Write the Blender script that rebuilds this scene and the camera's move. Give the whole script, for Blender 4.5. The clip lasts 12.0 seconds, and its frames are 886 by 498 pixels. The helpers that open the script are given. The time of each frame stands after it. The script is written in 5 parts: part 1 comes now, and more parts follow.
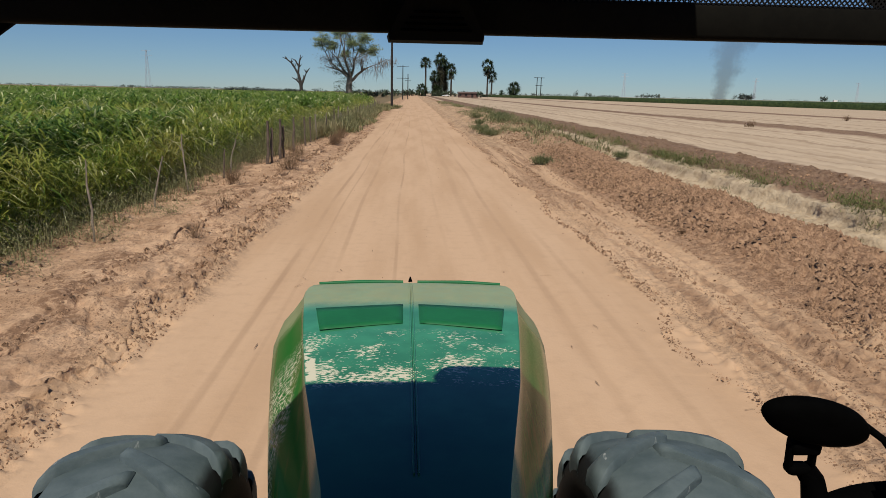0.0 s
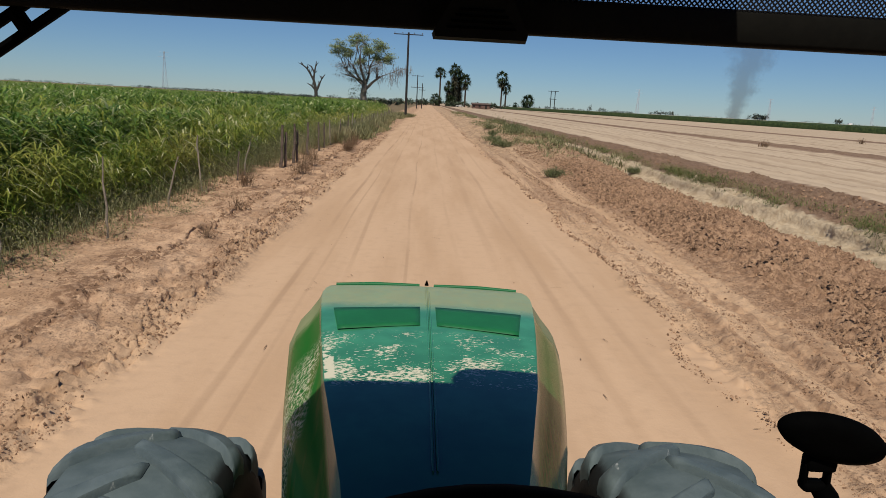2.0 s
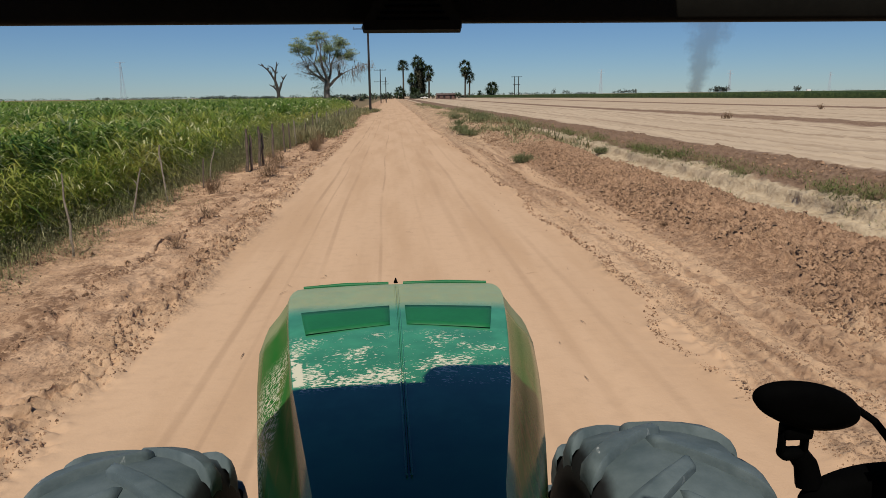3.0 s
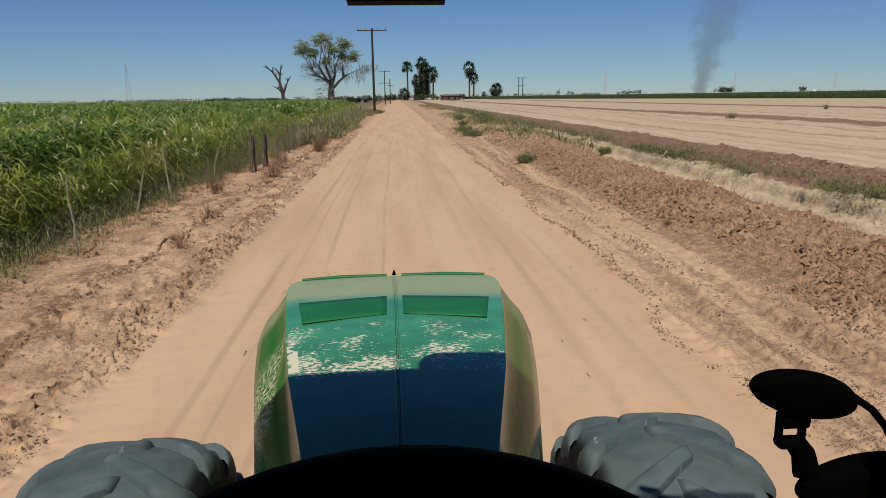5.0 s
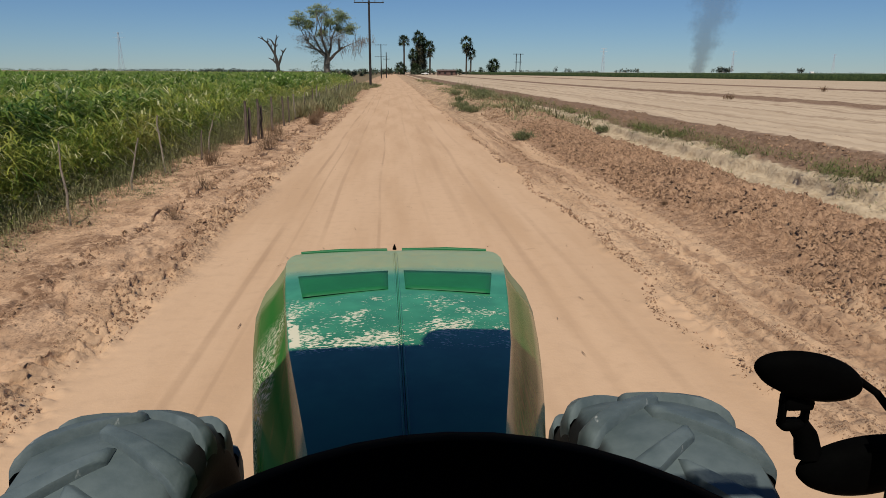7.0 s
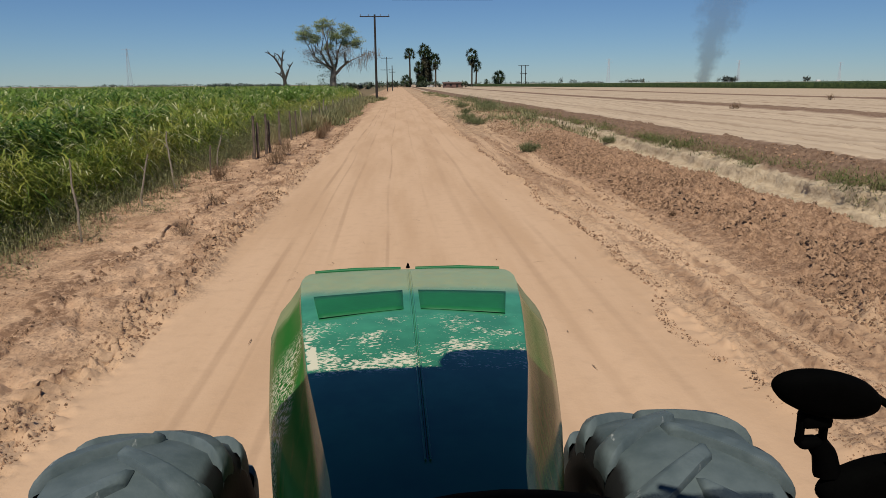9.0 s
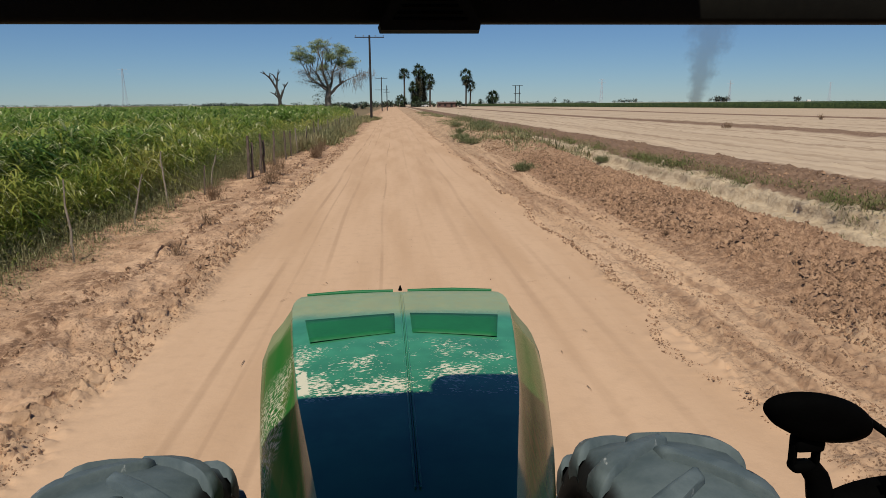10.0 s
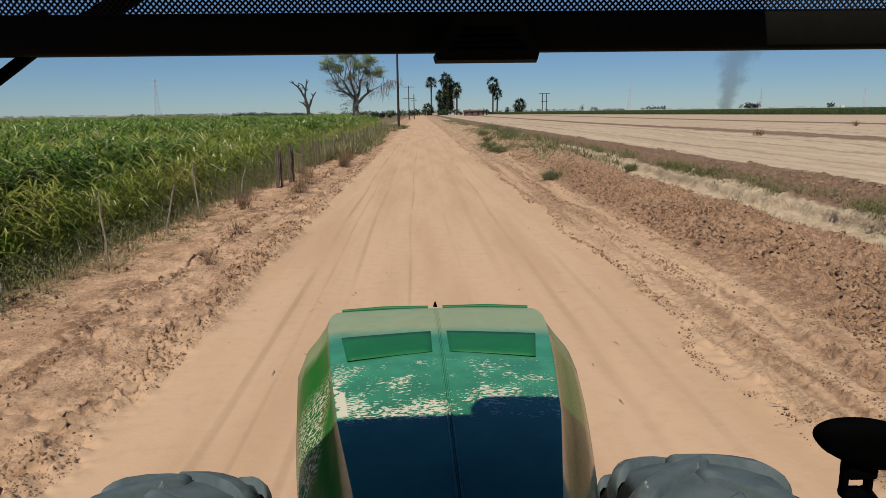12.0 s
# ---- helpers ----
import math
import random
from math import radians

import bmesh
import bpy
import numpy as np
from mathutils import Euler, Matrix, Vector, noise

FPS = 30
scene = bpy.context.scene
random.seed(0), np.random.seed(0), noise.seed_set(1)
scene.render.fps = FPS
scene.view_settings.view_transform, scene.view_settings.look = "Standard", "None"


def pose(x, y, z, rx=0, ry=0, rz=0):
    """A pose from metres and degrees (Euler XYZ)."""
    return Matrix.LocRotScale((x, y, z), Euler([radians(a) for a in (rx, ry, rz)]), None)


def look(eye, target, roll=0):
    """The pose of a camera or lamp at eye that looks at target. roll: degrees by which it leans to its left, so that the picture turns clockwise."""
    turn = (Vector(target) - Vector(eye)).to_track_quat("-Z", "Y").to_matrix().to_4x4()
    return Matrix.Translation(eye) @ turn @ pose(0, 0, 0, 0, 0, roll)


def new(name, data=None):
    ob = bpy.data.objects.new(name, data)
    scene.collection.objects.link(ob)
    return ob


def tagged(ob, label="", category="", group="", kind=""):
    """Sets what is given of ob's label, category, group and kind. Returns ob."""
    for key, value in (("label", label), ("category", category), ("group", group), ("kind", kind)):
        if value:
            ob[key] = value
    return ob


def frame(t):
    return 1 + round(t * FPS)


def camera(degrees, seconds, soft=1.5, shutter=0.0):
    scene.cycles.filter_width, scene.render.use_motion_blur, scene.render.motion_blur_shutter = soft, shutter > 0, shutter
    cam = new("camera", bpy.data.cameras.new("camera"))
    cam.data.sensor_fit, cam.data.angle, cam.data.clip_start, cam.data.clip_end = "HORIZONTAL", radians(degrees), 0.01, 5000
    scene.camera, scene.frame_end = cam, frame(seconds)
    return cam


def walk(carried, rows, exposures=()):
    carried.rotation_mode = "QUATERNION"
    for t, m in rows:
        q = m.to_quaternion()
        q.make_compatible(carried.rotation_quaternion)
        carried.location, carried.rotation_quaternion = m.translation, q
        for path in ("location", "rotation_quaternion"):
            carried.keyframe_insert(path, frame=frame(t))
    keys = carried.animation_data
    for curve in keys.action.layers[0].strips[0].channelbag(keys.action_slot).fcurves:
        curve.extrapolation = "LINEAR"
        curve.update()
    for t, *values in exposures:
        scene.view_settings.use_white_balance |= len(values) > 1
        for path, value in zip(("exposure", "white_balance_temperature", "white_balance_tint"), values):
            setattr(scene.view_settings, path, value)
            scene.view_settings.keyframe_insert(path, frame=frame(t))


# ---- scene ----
cam = camera(64.7, 12.0, soft=0.8)
# seconds, x, y, z of the eye, then pitch, yaw and lean in degrees
ROWS = [
    (0.0, 0.010, 0.002, 2.492, -12.57, -2.39, -1.19),
    (0.5, -0.031, -0.009, 2.520, -11.24, -2.08, -3.80),
    (1.0, -0.003, -0.003, 2.514, -11.96, -2.47, -1.74),
    (1.5, -0.023, 0.014, 2.479, -12.14, -2.08, -1.44),
    (2.0, -0.025, -0.012, 2.474, -11.81, -1.29, -2.98),
    (2.5, -0.002, 0.005, 2.479, -12.02, -2.22, -0.69),
    (3.0, 0.010, 0.022, 2.478, -12.42, -4.13, 0.69),
    (5.0, 0.033, 0.010, 2.443, -12.31, -3.79, 0.85),
    (5.5, 0.057, 0.037, 2.477, -13.43, -3.93, 1.57),
    (6.0, 0.004, 0.028, 2.440, -13.77, -4.76, -2.17),
    (6.5, -0.015, 0.049, 2.430, -14.48, -4.30, -0.96),
    (7.0, 0.006, 0.049, 2.430, -14.25, -4.06, -0.22),
    (9.0, -0.017, 0.046, 2.457, -13.30, -3.61, 0.41),
    (9.5, 0.008, 0.055, 2.461, -12.38, -3.33, 0.53),
    (10.0, -0.008, 0.046, 2.471, -11.76, -4.06, 0.39),
    (10.5, -0.023, 0.053, 2.460, -11.81, -3.82, 0.47),
    (11.0, -0.047, 0.043, 2.469, -11.94, -2.57, -0.87),
    (11.5, -0.015, 0.040, 2.484, -12.04, -2.69, 0.54),
    (12.0, -0.040, 0.075, 2.497, -11.09, -1.91, 0.70),
]
walk(cam, [(t, pose(x, y, z, 90 + pitch, lean, yaw)) for t, x, y, z, pitch, yaw, lean in ROWS])

# ---- light ----
SUN = Vector((-0.15, -0.62, 1.0)).normalized()      # towards the sun: high, behind, a little to the left
world = bpy.data.worlds.new("sky")
scene.world = world
world.use_nodes = True
wn = world.node_tree
sky = wn.nodes.new("ShaderNodeTexSky")
sky.sky_type, sky.sun_disc = "NISHITA", False
sky.sun_elevation = math.asin(SUN.z)
sky.sun_rotation = math.atan2(SUN.x, SUN.y)
sky.altitude, sky.air_density, sky.dust_density, sky.ozone_density = 300.0, 0.9, 0.0, 4.5
tint = wn.nodes.new("ShaderNodeMix")
tint.data_type, tint.blend_type = "RGBA", "MULTIPLY"
tint.inputs[0].default_value, tint.inputs[7].default_value = 1.0, (0.78, 0.99, 1.25, 1)
wn.links.new(sky.outputs[0], tint.inputs[6])
wn.links.new(tint.outputs[2], wn.nodes["Background"].inputs[0])
wn.nodes["Background"].inputs[1].default_value = 0.055
sun = new("sun", bpy.data.lights.new("sun", "SUN"))
sun.data.energy, sun.data.angle, sun.data.color = 4.0, radians(0.55), (1.0, 0.935, 0.80)
sun.matrix_basis = look(SUN * 50, (0, 0, 0))
scene.view_settings.exposure = -0.08


# ---- materials ----
class Mat:
    """A small builder of node materials."""

    def __init__(self, name, rough=0.8, metal=0.0, spec=0.5):
        self.m = bpy.data.materials.new(name)
        self.m.use_nodes = True
        self.t = self.m.node_tree
        self.b = self.t.nodes["Principled BSDF"]
        self.b.inputs["Roughness"].default_value = rough
        self.b.inputs["Metallic"].default_value = metal
        self.b.inputs["Specular IOR Level"].default_value = spec
        self.co = self.t.nodes.new("ShaderNodeTexCoord").outputs["Object"]

    def put(self, socket, value):
        if isinstance(value, bpy.types.NodeSocket):
            self.t.links.new(value, socket)
        else:
            socket.default_value = value

    def sep(self):
        n = self.t.nodes.new("ShaderNodeSeparateXYZ")
        self.t.links.new(self.co, n.inputs[0])
        return n.outputs

    def vec(self, scale=(1, 1, 1), rot=(0, 0, 0)):
        n = self.t.nodes.new("ShaderNodeMapping")
        self.t.links.new(self.co, n.inputs[0])
        n.inputs["Scale"].default_value = scale
        n.inputs["Rotation"].default_value = rot
        return n.outputs[0]

    def noise(self, scale, detail=4.0, rough=0.55, vec=None, distort=0.0):
        n = self.t.nodes.new("ShaderNodeTexNoise")
        self.t.links.new(vec or self.co, n.inputs["Vector"])
        n.inputs["Scale"].default_value, n.inputs["Detail"].default_value = scale, detail
        n.inputs["Roughness"].default_value, n.inputs["Distortion"].default_value = rough, distort
        return n.outputs[0]

    def voronoi(self, scale, feature="F1", vec=None, out="Distance"):
        n = self.t.nodes.new("ShaderNodeTexVoronoi")
        n.feature = feature
        self.t.links.new(vec or self.co, n.inputs["Vector"])
        n.inputs["Scale"].default_value = scale
        return n.outputs[out]

    def ramp(self, value, lo, hi, a=0.0, b=1.0, smooth=True):
        n = self.t.nodes.new("ShaderNodeMapRange")
        n.interpolation_type = "SMOOTHSTEP" if smooth else "LINEAR"
        self.put(n.inputs["Value"], value)
        for key, v in (("From Min", lo), ("From Max", hi), ("To Min", a), ("To Max", b)):
            n.inputs[key].default_value = v
        return n.outputs[0]

    def math(self, op, a, b=0.0):
        n = self.t.nodes.new("ShaderNodeMath")
        n.operation = op
        self.put(n.inputs[0], a)
        self.put(n.inputs[1], b)
        return n.outputs[0]

    def mix(self, fac, a, b):
        n = self.t.nodes.new("ShaderNodeMix")
        n.data_type = "RGBA"
        self.put(n.inputs[0], fac)
        self.put(n.inputs[6], a if isinstance(a, bpy.types.NodeSocket) else (*a, 1))
        self.put(n.inputs[7], b if isinstance(b, bpy.types.NodeSocket) else (*b, 1))
        return n.outputs[2]

    def island(self):
        return self.t.nodes.new("ShaderNodeNewGeometry").outputs["Random Per Island"]

    def color(self, c):
        self.put(self.b.inputs["Base Color"], c if isinstance(c, bpy.types.NodeSocket) else (*c, 1))
        return self

    def rough(self, v):
        self.put(self.b.inputs["Roughness"], v)
        return self

    def bump(self, height, dist=0.01, strength=0.6):
        n = self.t.nodes.new("ShaderNodeBump")
        n.inputs["Strength"].default_value, n.inputs["Distance"].default_value = strength, dist
        self.t.links.new(height, n.inputs["Height"])
        self.t.links.new(n.outputs[0], self.b.inputs["Normal"])
        return self


def plain(name, c, rough=0.7, metal=0.0, var=0.25, scale=8.0, spec=0.5, bump=0.0):
    """One colour, broken up at two scales."""
    k = Mat(name, rough, metal, spec)
    dark, light = [v * (1 - var) for v in c], [min(1.0, v * (1 + var)) for v in c]
    f = k.math("ADD", k.math("MULTIPLY", k.noise(scale), 0.6), k.math("MULTIPLY", k.noise(scale * 7.0), 0.4))
    k.color(k.mix(k.ramp(f, 0.35, 0.65), dark, light))
    if bump:
        k.bump(k.noise(scale * 5.0, 6.0), bump)
    return k.m


def leaf_mat(name, a, b, c, trans=0.35, rough=0.5, pale=None):
    """Leaves that vary from piece to piece and let light through."""
    k = Mat(name, rough, 0.0, 0.35)
    col = k.mix(k.ramp(k.island(), 0.0, 1.0), a, b)
    col = k.mix(k.ramp(k.noise(0.35, 3.0), 0.5, 0.68), col, c)
    # a few leaves painted pale to stand for bright glints
    if pale:
        col = k.mix(k.ramp(k.island(), 0.90, 0.93), col, pale)
    k.color(col)
    tr = k.t.nodes.new("ShaderNodeBsdfTranslucent")
    k.t.links.new(col, tr.inputs[0])
    ms = k.t.nodes.new("ShaderNodeMixShader")
    ms.inputs[0].default_value = trans
    out = k.t.nodes["Material Output"]
    k.t.links.new(k.b.outputs[0], ms.inputs[1])
    k.t.links.new(tr.outputs[0], ms.inputs[2])
    k.t.links.new(ms.outputs[0], out.inputs[0])
    return k.m


def ground_mat():
    k = Mat("earth", 0.95, 0.0, 0.15)
    x, y, z = k.sep()
    wob = k.math("MULTIPLY", k.math("SUBTRACT", k.noise(0.5, 5.0), 0.5), 1.6)
    xx = k.math("ADD", x, wob)
    drift = k.math("MULTIPLY", k.math("SUBTRACT", k.noise(0.3, 4.0, vec=k.vec((0.4, 1.0, 0.0))), 0.5), 0.9)
    xv = k.math("ADD", x, drift)
    tan, tan2 = (0.59, 0.395, 0.252), (0.52, 0.338, 0.208)
    road = k.mix(k.ramp(k.noise(1.0, 6.0, vec=k.vec((1.2, 0.12, 1))), 0.38, 0.66), tan, tan2)
    road = k.mix(k.ramp(k.noise(5.0, 6.0), 0.45, 0.85, 0.0, 0.5), road, (0.46, 0.305, 0.195))
    clod = k.mix(k.ramp(k.noise(7.0, 8.0, 0.65), 0.35, 0.62), (0.225, 0.130, 0.079), (0.43, 0.27, 0.167))
    pale = k.mix(k.ramp(k.noise(4.0, 6.0), 0.35, 0.7), (0.55, 0.435, 0.30), (0.40, 0.30, 0.195))
    field = k.mix(k.ramp(k.noise(0.9, 6.0, vec=k.vec((1.5, 0.03, 1))), 0.4, 0.65), (0.53, 0.41, 0.29), (0.44, 0.33, 0.23))
    dark = k.mix(k.ramp(k.noise(5.0, 8.0, 0.65), 0.35, 0.62), (0.16, 0.10, 0.067), (0.26, 0.17, 0.115))
    berm = k.mix(k.ramp(k.noise(2.2, 8.0, 0.65), 0.38, 0.62), (0.40, 0.250, 0.155), (0.59, 0.385, 0.245))
    # darker red-brown soil in patches over the bank
    dark_patch = k.math("MULTIPLY", k.ramp(k.noise(1.5, 5.0, 0.62, vec=k.vec((1.5, 0.55, 1.0))), 0.52, 0.60), k.ramp(k.noise(11.0, 6.0, 0.7), 0.38, 0.56))
    berm = k.mix(k.math("MULTIPLY", dark_patch, 0.85), berm, (0.20, 0.112, 0.067))
    for rut, w, a in ((-1.80, 0.065, 0.6), (-1.52, 0.035, 0.4), (-1.12, 0.06, 0.4), (-0.27, 0.04, 0.5), (0.55, 0.05, 0.2), (1.15, 0.12, 0.2), (1.72, 0.08, 0.32), (2.25, 0.08, 0.22)):
        dist = k.math("ABSOLUTE", k.math("SUBTRACT", k.math("ADD", x, k.math("MULTIPLY", k.math("SUBTRACT", k.noise(0.05, 1.0, vec=k.vec((0, 1, 0))), 0.5), 0.6)), rut))
        line = k.math("MULTIPLY", k.ramp(dist, w, w * 0.25), k.ramp(k.noise(0.35, 4.0, vec=k.vec((3.0, 0.5, 1.0))), 0.35, 0.6, 0.0, a))
        road = k.mix(line, road, (0.37, 0.235, 0.145))
    col = k.mix(k.ramp(xv, 3.0, 3.2), road, k.mix(k.ramp(k.noise(1.6, 4.0, vec=k.vec((2.0, 0.08, 1))), 0.42, 0.56), k.mix(0.2, clod, road), road))
    col = k.mix(k.ramp(xv, 4.6, 5.1), col, clod)
    col = k.mix(k.ramp(xv, 8.55, 8.8), col, pale)
    hump = k.math("MULTIPLY", k.math("MULTIPLY", k.ramp(xx, 3.0, 3.6), k.ramp(xx, 8.0, 6.8)), k.ramp(k.math("ADD", y, k.math("MULTIPLY", wob, 6.0)), 27.0, 38.0))
    col = k.mix(hump, col, k.mix(k.ramp(k.noise(1.6, 7.0, 0.6), 0.36, 0.62), (0.37, 0.245, 0.155), (0.54, 0.37, 0.235)))
    col = k.mix(k.ramp(xv, 9.9, 10.2), col, dark)
    col = k.mix(k.ramp(xv, 14.3, 14.8), col, field)
    strip = k.math("MULTIPLY", k.ramp(x, 31.0, 32.0), k.ramp(x, 36.0, 35.0))
    col = k.mix(strip, col, dark)
    strip = k.math("MULTIPLY", k.ramp(x, 62.0, 63.0), k.ramp(x, 69.0, 68.0))
    col = k.mix(strip, col, dark)
    col = k.mix(k.ramp(xx, -2.5, -3.1), col, berm)
    col = k.mix(k.ramp(xx, -5.6, -7.0), col, (0.20, 0.15, 0.085))
    # crumbly soil off the beaten road: dark specks for crumbs and their painted shadows
    loose = k.math("MAXIMUM", k.math("MULTIPLY", k.ramp(xx, -2.4, -2.8), k.ramp(x, -6.4, -5.4)), k.math("MULTIPLY", k.ramp(xv, 2.95, 3.1), k.ramp(x, 14.4, 13.8)))
    crumbs = k.math("MULTIPLY", k.math("MAXIMUM", k.ramp(k.voronoi(24.0), 0.34, 0.22), k.ramp(k.noise(38.0, 3.0, 0.6), 0.56, 0.62)), k.ramp(k.noise(1.5, 5.0, 0.65, vec=k.vec((1.3, 0.4, 1.0))), 0.40, 0.58))
    row = k.math("MAXIMUM", k.ramp(k.math("ABSOLUTE", k.math("SUBTRACT", xv, 3.28)), 0.26, 0.18), k.ramp(k.math("ABSOLUTE", k.math("SUBTRACT", xv, 3.92)), 0.24, 0.14))
    row = k.math("MAXIMUM", k.math("MAXIMUM", row, k.ramp(xv, 4.5, 4.8)), k.ramp(x, 2.0, 0.0))
    crumbs = k.math("MULTIPLY", crumbs, k.ramp(row, 0.0, 1.0, 0.12, 1.0))
    col = k.mix(k.math("MULTIPLY", k.math("MULTIPLY", k.math("MULTIPLY", crumbs, loose), k.ramp(k.math("ABSOLUTE", k.math("SUBTRACT", xx, 9.2)), 0.8, 1.2)), k.ramp(x, -1.0, 1.0, 0.55, 0.78)), col, (0.13, 0.074, 0.045))
    lines = k.math("SINE", k.math("MULTIPLY", k.math("ADD", x, k.math("MULTIPLY", k.noise(0.02, 2.0), 2.0)), 1.35))
    lines = k.math("MULTIPLY", k.math("MULTIPLY", k.ramp(lines, 0.80, 0.97), k.ramp(x, 15.0, 16.0)), k.ramp(k.noise(0.3, 4.0, vec=k.vec((1.0, 0.06, 1.0))), 0.38, 0.58, 0.1, 0.55))
    col = k.mix(lines, col, (0.25, 0.17, 0.11))
    fine = k.math("SINE", k.math("MULTIPLY", k.math("ADD", x, k.math("MULTIPLY", k.noise(0.03, 2.0), 0.8)), 5.2))
    fine = k.math("MULTIPLY", k.math("MULTIPLY", k.ramp(fine, 0.86, 0.98), k.ramp(x, 14.6, 15.2)), k.ramp(k.noise(0.25, 4.0, vec=k.vec((2.0, 0.05, 1.0))), 0.44, 0.58, 0.0, 0.5))
    col = k.mix(fine, col, (0.27, 0.19, 0.125))
    k.color(col)
    h = k.math("ADD", k.noise(9.0, 8.0, 0.6), k.math("MULTIPLY", k.noise(45.0, 4.0), 0.25))
    rough = k.math("MULTIPLY", k.math("ADD", k.noise(16.0, 8.0, 0.7), k.math("MULTIPLY", k.voronoi(13.0), 0.7)), 1.0)
    h = k.math("ADD", k.math("MULTIPLY", h, 0.22), k.math("MULTIPLY", rough, loose))
    k.bump(h, 0.035, 0.8)
    return k.m


def paint_mat():
    """Green enamel flaked in a band across the bonnet, with light painted into its colour."""
    k = Mat("green_enamel", 0.2, 0.0, 0.75)
    x, y, z = k.sep()
    green = k.mix(k.ramp(k.noise(3.0, 4.0), 0.35, 0.65), (0.007, 0.064, 0.025), (0.013, 0.092, 0.036))
    band = k.math("MULTIPLY", k.ramp(y, 1.58, 1.70), k.ramp(y, 2.06, 1.84))
    fl = k.noise(88.0, 4.0, 0.55, vec=k.vec((0.85, 1.8, 1.0)))
    patch = k.ramp(k.noise(8.0, 2.0), 0.36, 0.70, -0.07, 0.12)
    grade = k.ramp(y, 2.0, 1.66, -0.085, 0.012)
    worn = k.math("MULTIPLY", k.ramp(k.math("ADD", k.math("ADD", fl, patch), grade), 0.585, 0.60), k.ramp(band, 0.02, 0.35))
    edge = k.math("ADD", k.math("ADD", x, k.math("MULTIPLY", k.math("SUBTRACT", y, 1.64), 0.16)), 0.263)
    rubbed = k.math("MULTIPLY", k.math("MULTIPLY", k.ramp(k.math("SUBTRACT", edge, k.math("MULTIPLY", fl, 0.02)), 0.016, 0.012), k.ramp(edge, -0.006, -0.003)), k.math("MULTIPLY", k.ramp(y, 1.645, 1.66), k.ramp(k.math("ADD", y, k.math("MULTIPLY", fl, 0.08)), 1.96, 1.90)))
    rubbed = k.math("MULTIPLY", rubbed, k.ramp(k.math("ADD", k.noise(30.0, 4.0, 0.6), k.ramp(y, 1.60, 1.85, 0.10, -0.08, False)), 0.42, 0.46))
    flank = k.math("MULTIPLY", k.math("MULTIPLY", k.ramp(x, -0.30, -0.33), k.ramp(fl, 0.52, 0.56)), k.math("MULTIPLY", k.ramp(y, 1.52, 1.62), k.ramp(y, 2.05, 1.88)))
    # distance out from the shoulder of the bonnet
    half = k.math("MINIMUM", k.math("ADD", k.math("MULTIPLY", y, 0.17), -0.009), k.math("ADD", k.math("MULTIPLY", y, 0.142), 0.0371))
    out = k.math("SUBTRACT", k.math("ABSOLUTE", x), half)
    worn = k.math("MULTIPLY", worn, k.ramp(out, 0.0, -0.006))
    worn = k.math("MAXIMUM", k.math("MAXIMUM", worn, rubbed), flank)
    # sunlight painted in: dark base green, paler tone growing towards the sunlit nose
    sunlit_tone = k.ramp(k.noise(9.0, 5.0), 0.35, 0.7, 0.50, 0.78)
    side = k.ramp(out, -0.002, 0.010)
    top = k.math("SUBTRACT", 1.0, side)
    col = k.mix(k.math("MULTIPLY", k.math("MULTIPLY", sunlit_tone, k.ramp(y, 1.0, 2.0)), top), green, (0.075, 0.37, 0.185))
    # the flanks take a more saturated green of their own
    col = k.mix(k.math("MULTIPLY", side, 0.8), col, (0.022, 0.17, 0.025))
    # brown streaks painted on the flanks to stand for the road's reflection
    road_reflection = k.math("MULTIPLY", k.ramp(k.noise(7.0, 6.0, 0.65, vec=k.vec((5.0, 0.35, 0.5))), 0.46, 0.62, 0.0, 0.75), k.math("MULTIPLY", side, k.ramp(x, 0.0, 0.1, 0.35, 1.0)))
    road_reflection = k.math("MULTIPLY", road_reflection, k.ramp(y, 2.1, 1.75))
    col = k.mix(road_reflection, col, (0.26, 0.165, 0.06))
    # tan dust on the nose, doubling as the ground's reflection there
    dust = k.math("MULTIPLY", k.ramp(k.math("ADD", y, k.math("MULTIPLY", k.noise(7.0, 4.0), 0.06)), 2.24, 2.38), k.ramp(k.noise(30.0, 6.0), 0.3, 0.7, 0.62, 0.76))
    col = k.mix(dust, col, (0.40, 0.385, 0.22))
    col = k.mix(worn, col, (0.66, 0.62, 0.45))
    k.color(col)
    k.rough(k.math("MAXIMUM", k.ramp(worn, 0.0, 1.0, 0.16, 0.6), k.math("MULTIPLY", dust, 0.6)))
    k.put(k.b.inputs["Specular IOR Level"], k.math("SUBTRACT", k.math("SUBTRACT", 0.75, k.math("MULTIPLY", side, k.ramp(x, -0.1, 0.1, 0.50, 0.25))), k.math("MULTIPLY", dust, k.ramp(side, 0.0, 1.0, 0.7, 0.1))))
    # reflections tinted blue to give the shaded part a navy cast
    k.b.inputs["Specular Tint"].default_value = (0.02, 0.14, 1.0, 1)
    k.put(k.b.inputs["IOR"], k.math("SUBTRACT", 1.42, k.math("MULTIPLY", side, k.ramp(x, -0.1, 0.1, 0.36, 0.22))))
    return k.m


EARTH = ground_mat()
PAINT = paint_mat()
PANEL = plain("dark_green_panel", (0.012, 0.135, 0.045), 0.5, var=0.1, spec=0.25)
TRIM = plain("dark_green_trim", (0.006, 0.06, 0.025), 0.3, var=0.2)
BLACK = plain("black_plastic", (0.0012, 0.0012, 0.0012), 0.8, var=0.2, scale=20, spec=0.02)
